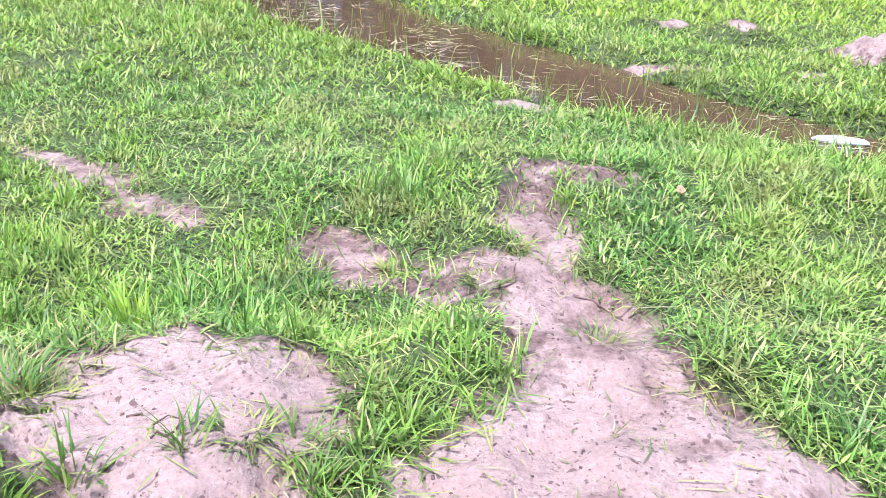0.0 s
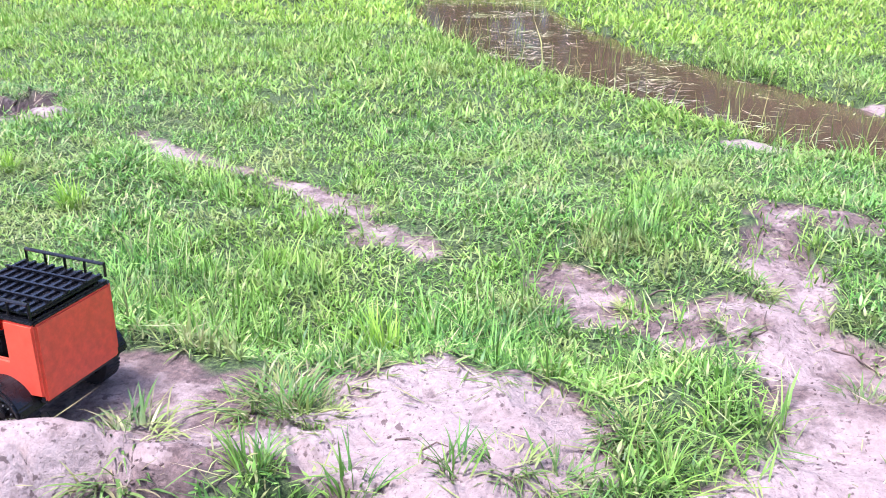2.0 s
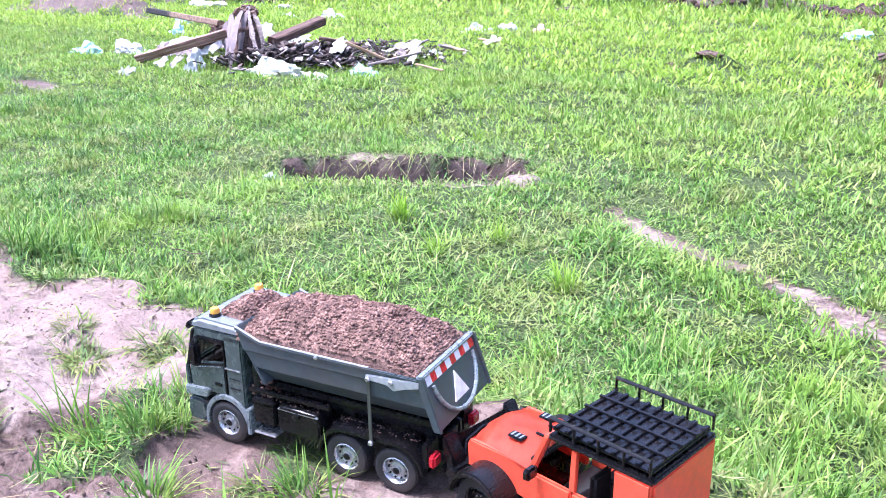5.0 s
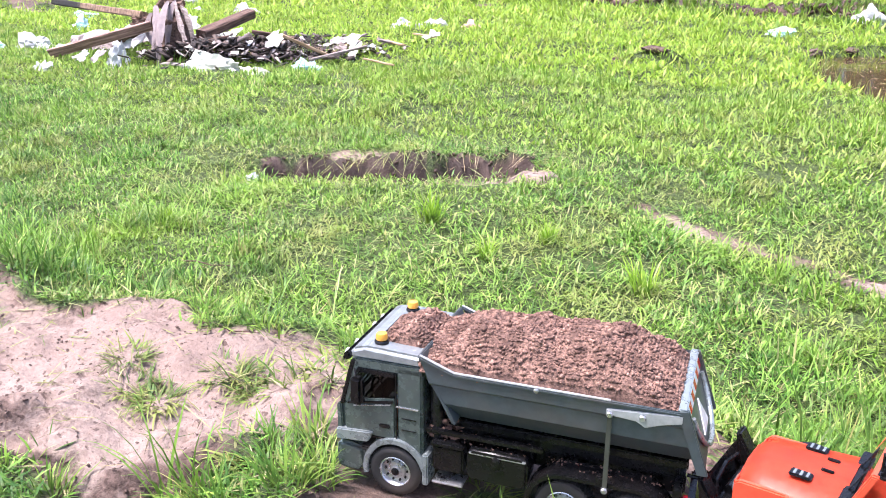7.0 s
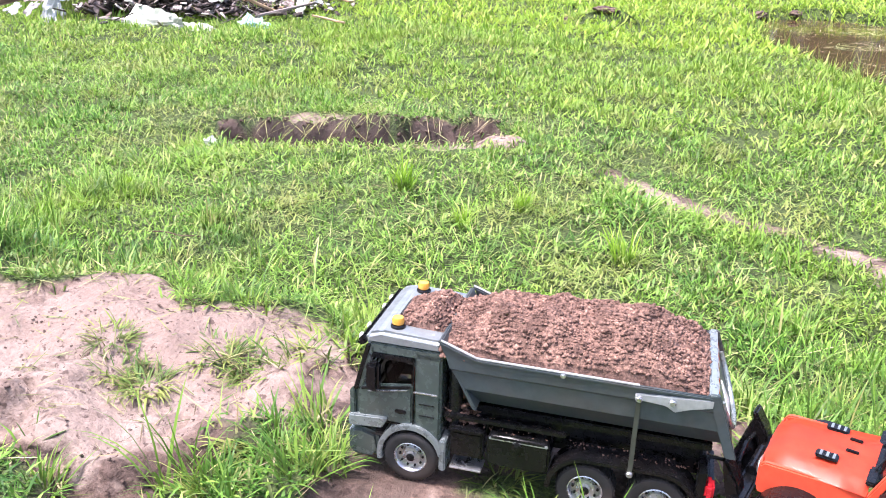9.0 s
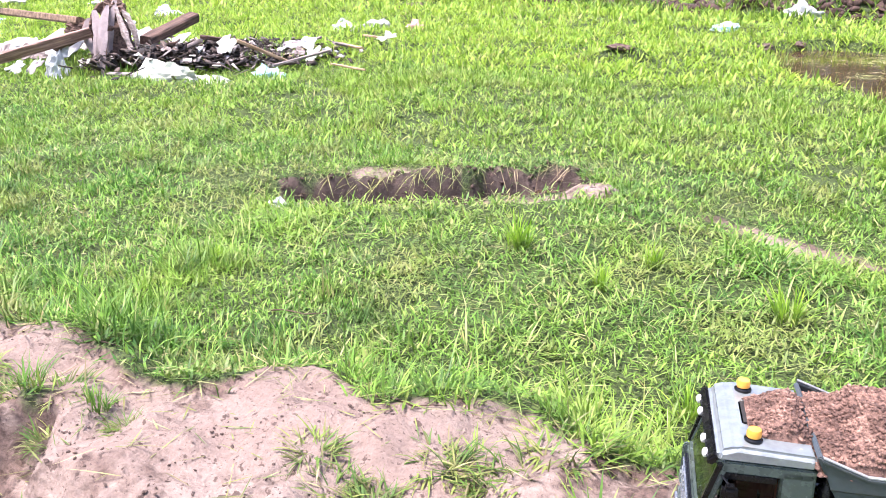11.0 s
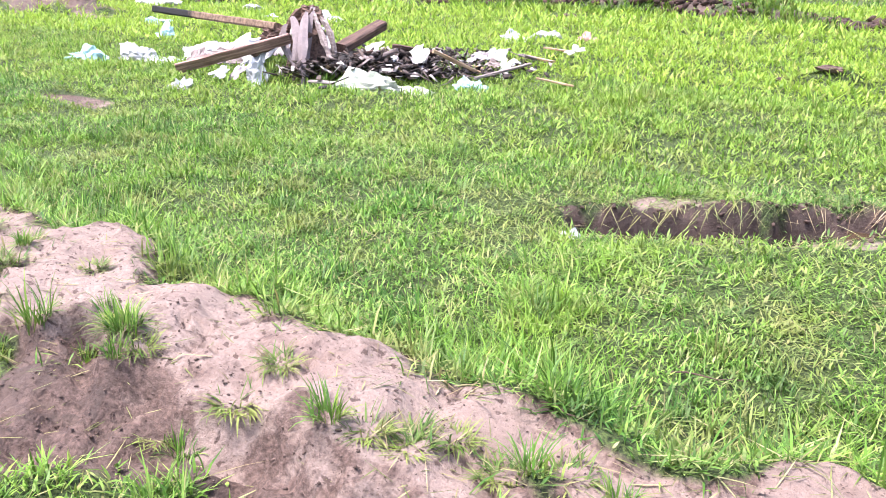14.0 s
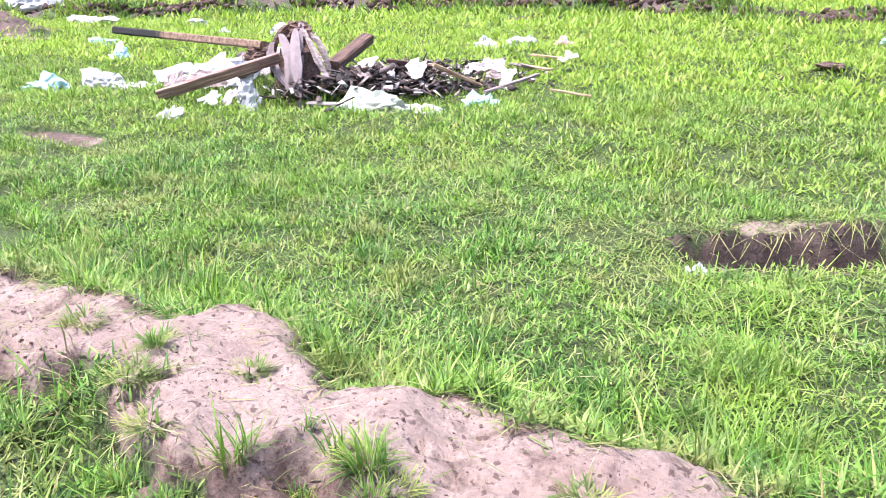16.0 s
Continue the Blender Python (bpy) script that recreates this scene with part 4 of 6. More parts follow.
    # the tipping body: a folded sheet shell with a sloping front board
    half = [(0.1, 0.236), (0.1, 0.216), (0.097, 0.212), (0.096, 0.184), (0.066, 0.148), (0.0, 0.146)]
    bm = bmesh.new()

    def ring(x_of, lift):
        pts = half + [(-y, z) for y, z in half[-2::-1]]
        return [bm.verts.new((x_of(z), y, z + (lift if z > 0.23 else 0))) for y, z in pts]

    front = lambda z: -0.098 + 0.053 * max(0, (z - 0.155)) / 0.085
    rear = lambda z: -0.46 + 0.034 * max(0, (z - 0.15)) / 0.086
    sections = [ring(front, 0.02), ring(lambda z: max(-0.14, -0.14) + 0.045 * max(0, z - 0.155) / 0.085, 0.001), ring(lambda z: -0.28, 0), ring(rear, 0.004)]
    for a, b in zip(sections, sections[1:]):
        for i in range(len(a) - 1):
            bm.faces.new((a[i], a[i + 1], b[i + 1], b[i]))
    bmesh.ops.solidify(bm, geom=bm.faces[:], thickness=0.0035)
    bmesh.ops.remove_doubles(bm, verts=bm.verts[:], dist=0.0002)
    body = part("tipping_body", bm, BODYPAINT, t, "slate grey folded tipping body")
    part("front_board", prismed([(-0.102, 0.15), (-0.096, 0.15), (-0.04, 0.256), (-0.046, 0.258)], -0.097, 0.097, 0.0015), BODYPAINT, body)
    for side in (-1, 1):
        part("rim_bar", prismed([(-0.045, 0.253), (-0.1, 0.233), (-0.428, 0.233), (-0.428, 0.238), (-0.1, 0.2385), (-0.045, 0.2585)], side * 0.1 - 0.004, side * 0.1 + 0.003, 0.0015), BODYPAINT, body, "worn top rail")
        part("rim_edge", prismed([(-0.046, 0.2585), (-0.1, 0.2385), (-0.33, 0.238), (-0.33, 0.2395), (-0.1, 0.24), (-0.046, 0.26)], side * 0.1 - 0.003, side * 0.1 + 0.002), WORN, body, "bright scuffed rim edge")
        part("rivet", lathed(((0.004, 0), (0.004, 0.002), (0.002, 0.003)), 8, pose(-0.225, side * 0.103, 0.236, 0, 0, 0 if side > 0 else 180)), CHROME, body)
    gate = part("tailgate", prismed([(-0.466, 0.146), (-0.46, 0.146), (-0.424, 0.24), (-0.43, 0.242)], -0.097, 0.097, 0.002), BODYPAINT, t, "slate grey tailgate")
    slope = lambda z: -0.4665 + 0.0365 * (z - 0.146) / 0.095
    bm = bmesh.new()
    for k in range(10):
        y0 = -0.09 + 0.018 * k
        if k % 2 == 0:
            prism(bm, [(slope(0.222), 0.222), (slope(0.222) - 0.0015, 0.222), (slope(0.236) - 0.0015, 0.236), (slope(0.236), 0.236)], y0, y0 + 0.018)
    part("red_tape", bm, RED, gate, "red reflective tape")
    bm = bmesh.new()
    for k in range(10):
        y0 = -0.09 + 0.018 * k
        if k % 2 == 1:
            prism(bm, [(slope(0.222), 0.222), (slope(0.222) - 0.0015, 0.222), (slope(0.236) - 0.0015, 0.236), (slope(0.236), 0.236)], y0, y0 + 0.018)
    part("white_tape", bm, WHITE, gate, "white reflective tape")
    bm = bmesh.new()
    a, b = [], []
    for y, z in ((-0.026, 0.168), (0.026, 0.168), (0.0, 0.212)):
        a.append(bm.verts.new((slope(z) - 0.0002, y, z)))
        b.append(bm.verts.new((slope(z) - 0.0022, y, z)))
    bm.faces.new(a)
    bm.faces.new(b[::-1])
    for k in range(3):
        bm.faces.new((a[k], b[k], b[(k + 1) % 3], a[(k + 1) % 3]))
    part("warning_triangle", bm, WHITE, gate, "white warning triangle")
    part("gate_hoop", tubed([(slope(0.146 + 0.07 * (1 - math.sin(a))) - 0.002, 0.075 * math.cos(a), 0.152 + 0.066 * (1 - math.sin(a))) for a in np.linspace(0, math.pi, 17)], 0.004, 8), PALE, gate, "curved pale stiffener")
    part("gate_rim", prismed([(-0.434, 0.236), (-0.422, 0.236), (-0.422, 0.243), (-0.434, 0.243)], -0.101, 0.101, 0.002), PALE, gate, "worn pale top edge")
    for side in (-1, 1):
        part("gate_post", prismed([(-0.47, 0.146), (-0.455, 0.146), (-0.42, 0.24), (-0.436, 0.243)], side * 0.098 - 0.004, side * 0.098 + 0.004, 0.0015), BODYPAINT, gate)


def loose(rows, count, sizes, seed, margin):
    rng = np.random.default_rng(seed)
    co = np.array([[v.co[:] for v in row] for row in rows])
    i, j = rng.integers(margin, len(rows) - margin, count), rng.integers(margin, len(rows[0]) - margin, count)
    return co[i, j], rng.uniform(*sizes, count) * rng.choice((0.6, 1, 1, 1.4), count)


def build_loads():
    bm = bmesh.new()
    rows = heap(bm, -0.425, -0.044, 0.096, 0.232, 0.308, 3.0)
    lumps = clod_mesh("load_of_soil", *loose(rows, 6000, (0.001, 0.0034), 4, 0), 4, LOAD)
    bm.from_mesh(lumps)
    bm.from_mesh(clod_mesh("load_of_soil", *loose(rows, 300, (0.0025, 0.005), 6, 2), 7, LOAD))
    ob = part("load_of_soil", bm, LOAD)
    ob.matrix_basis = TRUCK
    tagged(ob, "heaped crumbly reddish brown soil filling the tipping body", "soil heap")
    bm = bmesh.new()
    rows = heap(bm, -0.044, 0.034, 0.06, 0.249, 0.275, 8.0, 0.004)
    bm.from_mesh(clod_mesh("spilled_soil", *loose(rows, 500, (0.0014, 0.004), 5, 1), 5, LOAD))
    ob = part("spilled_soil", bm, LOAD)
    ob.matrix_basis = TRUCK
    tagged(ob, "spilled reddish soil lying on the cab roof", "soil")
    rng = np.random.default_rng(9)
    n = 260
    behind = np.stack([rng.uniform(-0.098, -0.052, n), rng.uniform(-0.01, 0.08, n), 0.113 + rng.random(n) ** 2 * 0.05], -1)
    fender = np.stack([rng.uniform(-0.425, -0.24, 130), rng.choice((-1, 1), 130) * rng.uniform(0.055, 0.08, 130), np.full(130, 0.1025)], -1)
    tank = np.stack([rng.uniform(-0.21, -0.07, 50), rng.uniform(0.05, 0.088, 50), np.full(50, 0.1135)], -1)
    sizes = np.concatenate([rng.uniform(0.003, 0.008, n), rng.uniform(0.0008, 0.0018, 180)])
    me = clod_mesh("soil_crumbs", np.concatenate([behind, fender, tank]), sizes, 10, LOAD)
    ob = new("soil_crumbs", me)
    ob.matrix_basis = TRUCK
    tagged(ob, "soil crumbs fallen on the chassis and fenders", "soil", kind="stuff")


build_truck()
build_loads()


# ---- the orange off-road car pushing from behind ----
def build_jeep():
    j = thing("toy_jeep", pose(-1.205, 1.052, 0.08, 0, 0, 173) @ Matrix.Diagonal((0.93, 0.93, 0.93, 1)), "orange toy off-road car with black roof rack and fenders", "toy car")
    bm = bmesh.new()
    rows = []
    for i in range(13):
        u = i / 12
        x = 0.088 - 0.16 * u
        w = 0.05 + 0.012 * u
        row = []
        for k in range(13):
            v = -1 + k / 6
            z = 0.133 + 0.016 * (1 - abs(v) ** 4) - 0.012 * max(0, 0.15 - u) / 0.15 * (1.0) + 0.004 * (abs(v) < 0.5)
            row.append(bm.verts.new((x, v * w, z + 0.006 * u)))
        rows.append(row)
    for a, b in zip(rows, rows[1:]):
        for k in range(12):
            bm.faces.new((a[k], a[k + 1], b[k + 1], b[k]))
    bmesh.ops.solidify(bm, geom=bm.faces[:], thickness=0.004)
    hood = part("hood", bm, ORANGE, j, "smooth orange hood", smooth_it=True)
    for side in (-1, 1):
        vent = part("hood_vent", boxed(-0.02, 0.015, side * 0.03 - 0.0075, side * 0.03 + 0.0075, 0.153, 0.1575, 0.002), BLACK, hood, "black louvred hood vent")
        for k in range(3):
            part("louvre", boxed(-0.015 + k * 0.01, -0.011 + k * 0.01, side * 0.03 - 0.005, side * 0.03 + 0.005, 0.157, 0.1581, 0.0003), PALE, vent)
        part("hood_latch", boxed(-0.045, -0.025, side * 0.012 - 0.002, side * 0.012 + 0.002, 0.157, 0.161, 0.001), BLACK, hood)
        part("wing_panel", prismed([(0.086, 0.085), (0.088, 0.128), (0.08, 0.135), (-0.075, 0.14), (-0.075, 0.075)], side * 0.054 - 0.004, side * 0.054 + 0.004, 0.002), ORANGE, j)
        outer = [(0.02 + 0.068 * math.cos(a), 0.052 + 0.062 * math.sin(a)) for a in np.linspace(math.radians(8), math.radians(172), 12)]
        inner = [(0.02 + 0.058 * math.cos(a), 0.052 + 0.052 * math.sin(a)) for a in np.linspace(math.radians(172), math.radians(8), 12)]
        y0, y1 = sorted((side * 0.05, side * 0.097))
        part("fender", prismed(outer + inner, y0, y1, 0.003), BLACK, j, "wide black fender flare")
        outer2 = [(x - 0.26, z) for x, z in outer]
        inner2 = [(x - 0.26, z) for x, z in inner]
        part("fender", prismed(outer2 + inner2, y0, y1, 0.003), BLACK, j, "wide black fender flare")
        part("headlight", lathed(((0.0125, 0), (0.0125, 0.006), (0.009, 0.009), (0.001, 0.01)), 18, pose(0.086, side * 0.036, 0.112, 0, 0, -90)), CHROME, j, "round headlight", smooth_it=True)
        part("door", prismed([(-0.075, 0.07), (-0.17, 0.07), (-0.17, 0.142), (-0.075, 0.142)], side * 0.064 - 0.004, side * 0.064 + 0.004, 0.003), ORANGE, j)
        part("rear_panel", prismed([(-0.172, 0.075), (-0.325, 0.085), (-0.325, 0.215), (-0.255, 0.215), (-0.255, 0.142), (-0.172, 0.142)], side * 0.064 - 0.004, side * 0.064 + 0.004, 0.003), ORANGE, j)
        part("door_pillar", prismed([(-0.165, 0.142), (-0.178, 0.142), (-0.18, 0.212), (-0.168, 0.212)], side * 0.063 - 0.003, side * 0.063 + 0.003, 0.001), ORANGE, j)
        part("windscreen_pillar", prismed([(-0.072, 0.14), (-0.085, 0.14), (-0.12, 0.215), (-0.108, 0.215)], side * 0.062 - 0.005, side * 0.062 + 0.005, 0.002), ORANGE, j)
        part("side_mirror", boxed(-0.105, -0.09, side * 0.08 - 0.01, side * 0.08 + 0.01, 0.145, 0.165, 0.004), BLACK, j, "black door mirror")
        part("rock_slider", boxed(-0.19, -0.06, side * 0.075 - 0.006, side * 0.075 + 0.006, 0.058, 0.066, 0.003), BLACK, j)
        add_wheel(j, 0.02, side * 0.078, 0.05, 0.036, side, RUBBER, BLACK)
        add_wheel(j, -0.24, side * 0.078, 0.05, 0.036, side, RUBBER, BLACK)
    part("grille", boxed(0.082, 0.09, -0.055, 0.055, 0.085, 0.132, 0.004), ORANGE, j)
    for k in range(7):
        y = -0.021 + k * 0.007
        part("grille_slot", boxed(0.0885, 0.0915, y - 0.002, y + 0.002, 0.094, 0.126, 0.001), DARKHOLE, j)
    bumper = part("bumper", prismed([(0.094, 0.05), (0.124, 0.056), (0.124, 0.07), (0.118, 0.078), (0.094, 0.078)], -0.075, 0.075, 0.004), BLACK, j, "black winch bumper")
    part("bull_bar", tubed([(0.118, -0.04, 0.076), (0.128, -0.032, 0.1), (0.13, 0.0, 0.108), (0.128, 0.032, 0.1), (0.118, 0.04, 0.076)], 0.004, 8), BLACK, bumper)
    part("winch", lathed(((0.009, -0.024), (0.009, 0.024)), 14, Matrix.Translation((0.108, 0, 0.084))), BLACK, bumper)
    for side in (-1, 1):
        part("bumper_horn", prismed([(0.1, 0.06), (0.128, 0.066), (0.138, 0.105), (0.142, 0.126), (0.135, 0.126), (0.124, 0.11), (0.112, 0.095)], side * 0.058 - 0.012, side * 0.058 + 0.012, 0.003), BLACK, bumper, "glossy black bumper horn")
    part("skid_plate", prismed([(0.1, 0.058), (0.126, 0.064), (0.142, 0.11), (0.138, 0.114), (0.12, 0.07)], -0.05, 0.05, 0.002), BLACK, j, "black push plate")
    part("cowl", boxed(-0.082, -0.066, -0.056, 0.056, 0.15, 0.157, 0.002), BLACK, j)
    for y in (-0.02, 0.03):
        part("wiper", tubed([(-0.074, y, 0.158), (-0.09, y - 0.024, 0.176)], 0.0016, 6), BLACK, j)
    part("screen_frame", prismed([(-0.105, 0.208), (-0.118, 0.208), (-0.121, 0.217), (-0.108, 0.217)], -0.066, 0.066, 0.002), ORANGE, j)
    pane = part("windscreen", prismed([(-0.076, 0.152), (-0.079, 0.152), (-0.112, 0.212), (-0.109, 0.212)], -0.056, 0.056), SHADE_GLASS, j, "dusty windscreen")
    pane.visible_shadow = False
    part("roof", boxed(-0.328, -0.115, -0.067, 0.067, 0.212, 0.222, 0.004), BLACK, j, "black roof panel")
    part("rear_wall", boxed(-0.328, -0.32, -0.064, 0.064, 0.075, 0.214, 0.003), ORANGE, j)
    part("cabin_floor", boxed(-0.32, -0.08, -0.06, 0.06, 0.066, 0.074, 0.002), DARKHOLE, j)
    for y in (-0.03, 0.03):
        part("seat", boxed(-0.185, -0.15, y - 0.02, y + 0.02, 0.075, 0.11, 0.006), DARKHOLE, j)
        part("seat_back", boxed(-0.2, -0.186, y - 0.02, y + 0.02, 0.1, 0.165, 0.006), DARKHOLE, j)
    rack = part("roof_rack", boxed(-0.32, -0.12, -0.06, 0.06, 0.226, 0.23, 0.001), BLACK, j, "black ribbed roof rack")
    for k in range(9):
        part("rack_slat", boxed(-0.318 + k * 0.0235, -0.31 + k * 0.0235, -0.06, 0.06, 0.23, 0.234, 0.001), BLACK, rack)
    for y in (-0.03, 0.0, 0.03):
        part("rack_bar", boxed(-0.32, -0.12, y - 0.002, y + 0.002, 0.234, 0.238, 0.0005), BLACK, rack)
    for side in (-1, 1):
        part("rack_rail", tubed([(-0.32, side * 0.064, 0.25), (-0.12, side * 0.064, 0.25)], 0.003, 8), BLACK, rack)
        for k in range(5):
            part("rack_post", tubed([(-0.32 + k * 0.05, side * 0.064, 0.226), (-0.32 + k * 0.05, side * 0.064, 0.25)], 0.0022, 6), BLACK, rack)
    part("underbody", boxed(-0.3, 0.08, -0.03, 0.03, 0.05, 0.068, 0.003), BLACK, j)
    for x in (0.02, -0.24):
        part("axle", lathed(((0.006, -0.07), (0.006, 0.07)), 12, Matrix.Translation((x, 0, 0.05))), BLACK, j)
    for ob in j.children_recursive:
        if ob.type == "MESH" and not ob.parent.name.startswith("wheel"):
            ob.data.transform(Matrix.Diagonal((0.86, 1.34, 1.0, 1.0)))
        elif ob.type == "EMPTY":
            ob.location = (ob.location.x * 0.86, ob.location.y * 1.24, ob.location.z)


build_jeep()


# ---- tufts, litter and clods on the mud ----
def tuft_mesh(name, seed, count, length, spread, lean, material, width=(0.003, 0.0065), levels=5):
    rng = np.random.default_rng(seed)
    r, a = spread * np.sqrt(rng.random(count)), rng.uniform(0, 2 * math.pi, count)
    x, y = r * np.cos(a), r * np.sin(a)
    yaw = a + rng.normal(0, 0.8, count)
    return blade_mesh(name, x, y, 0 * x - 0.004, rng.uniform(*length, count), rng.uniform(*width, count), yaw, np.abs(rng.normal(lean, 0.3, count)), rng.uniform(0.2, 1.6, count), levels, material)


UPRIGHT = ((-0.33, 0.97), (-0.63, 1.1), (-0.08, 1.2), (-0.04, 1.13), (-0.09, 1.0), (-0.15, 0.95), (-0.61, 0.91), (-0.55, 0.88), (-0.47, 0.92), (-1.53, 0.86), (-1.27, 1.17), (-1.19, 1.15), (-1.32, 0.73), (-1.28, 0.78), (-2.1, 0.78), (-1.73, 0.71), (-1.44, 0.83), (-1.94, 0.84), (-1.88, 0.8), (-1.86, 0.85), (-1.98, 0.9), (-1.94, 0.95), (-2.24, 0.66), (-2.03, 0.79), (-1.97, 0.77), (-2.98, 0.94), (-2.84, 0.95), (-3.75, 0.83), (-3.94, 0.97), (-3.49, 0.66), (-3.3, 0.86), (-3.78, 0.88), (-3.85, 0.92), (-4.0, 0.86), (-3.55, 0.78), (-4.21, 0.83), (-4.1, 0.74), (-4.08, 0.8), (-4.4, 0.95), (-4.34, 1.09), (-4.38, 0.83), (-4.28, 0.84), (-3.9, 0.88), (-3.0, 0.74))
FLATTENED = ((-0.26, 1.01), (-0.2, 1.02), (-0.68, 1.17), (-0.11, 1.2), (-0.73, 1.11), (-0.66, 1.1), (-0.59, 1.1), (-0.69, 1.18), (-0.83, 0.97), (-1.63, 0.95), (-1.33, 1.08), (-0.83, 0.9), (-2.19, 1.07), (-2.09, 1.09), (-2.05, 1.16), (-2.0, 0.88), (-1.89, 0.9), (-2.42, 0.98), (-2.36, 0.93), (-2.28, 0.92), (-2.23, 1.05), (-2.14, 1.03), (-1.61, 0.84), (-1.64, 0.82), (-3.19, 0.93), (-3.12, 0.96), (-3.03, 0.93), (-2.93, 0.97), (-2.88, 0.88), (-2.76, 0.93), (-3.47, 0.95), (-3.49, 0.86), (-3.62, 0.79), (-3.24, 0.89), (-3.17, 0.9), (-3.92, 0.93), (-3.8, 0.9), (-3.73, 0.87), (-4.15, 1.13), (-4.19, 0.89), (-4.36, 1.12), (-4.6, 1.17), (-4.32, 1.0), (-4.47, 1.02), (0.1, 1.7), (0.32, 1.5), (0.17, 1.9), (-0.1, 1.88))
SPROUTS = ((-2.08, 0.79), (-2.1, 0.76), (-4.01, 0.85), (-3.75, 0.88), (-3.07, 0.78), (-1.45, 0.85), (-3.98, 0.87), (-4.45, 0.86))


TRODDEN = leaf_material("trodden_grass", ((0.0, (0.05, 0.1, 0.02)), (0.45, (0.12, 0.2, 0.04)), (0.6, (0.2, 0.15, 0.08)), (0.8, (0.12, 0.08, 0.05)), (1.0, (0.45, 0.38, 0.22))), 0.2, 0.6)
BRIGHT = leaf_material("young_grass", ((0.0, (0.2, 0.36, 0.03)), (0.5, (0.34, 0.55, 0.05)), (1.0, (0.45, 0.62, 0.08))))


def place_tufts():
    rng = random.Random(7)
    kinds = (
        ("grass_tuft", UPRIGHT, [tuft_mesh("grass_tuft", 20 + k, 40 + 16 * k, (0.035, 0.11), 0.03, 0.5, TUFT, (0.0024, 0.0056)) for k in range(4)], "upright tuft of green grass growing from bare mud", "tufts on the mud"),
        ("flattened_grass", FLATTENED, [tuft_mesh("flattened_grass", 30 + k, 110 + 25 * k, (0.02, 0.085), 0.05, 1.15, TRODDEN, (0.002, 0.006)) for k in range(4)], "flattened clump of grass lying on bare mud", "flattened clumps on the mud"),
        ("grass_sprout", SPROUTS, [tuft_mesh("grass_sprout", 40 + k, 7, (0.09, 0.19), 0.008, 0.12, TUFT, (0.003, 0.006), 6) for k in range(3)], "single tall sprout of broad grass leaves in mud", "tall sprouts"),
    )
    kinds += (("grass_tuft", ((-2.21, 2.08), (-2.5, 2.25), (-1.75, 2.1), (-2.12, 2.3), (-3.3, 1.9), (-0.6, 1.5), (-1.9, 1.55)), [tuft_mesh("bright_tuft", 50, 60, (0.06, 0.13), 0.03, 0.35, BRIGHT)], "bright yellow-green grass tuft in the meadow", "bright tufts"),)
    for name, spots, meshes, label, group in kinds:
        for k, (x, y) in enumerate(spots):
            ob = new(name, meshes[k % len(meshes)])
            s = rng.uniform(0.7, 1.15) * (0.72 if x < -2.6 else 1.0)
            ob.matrix_basis = pose(x, y, float(height(x, y)), 0, 0, rng.uniform(0, 360)) @ Matrix.Diagonal((s, s, s, 1))
            tagged(ob, label, "grass tuft", group)


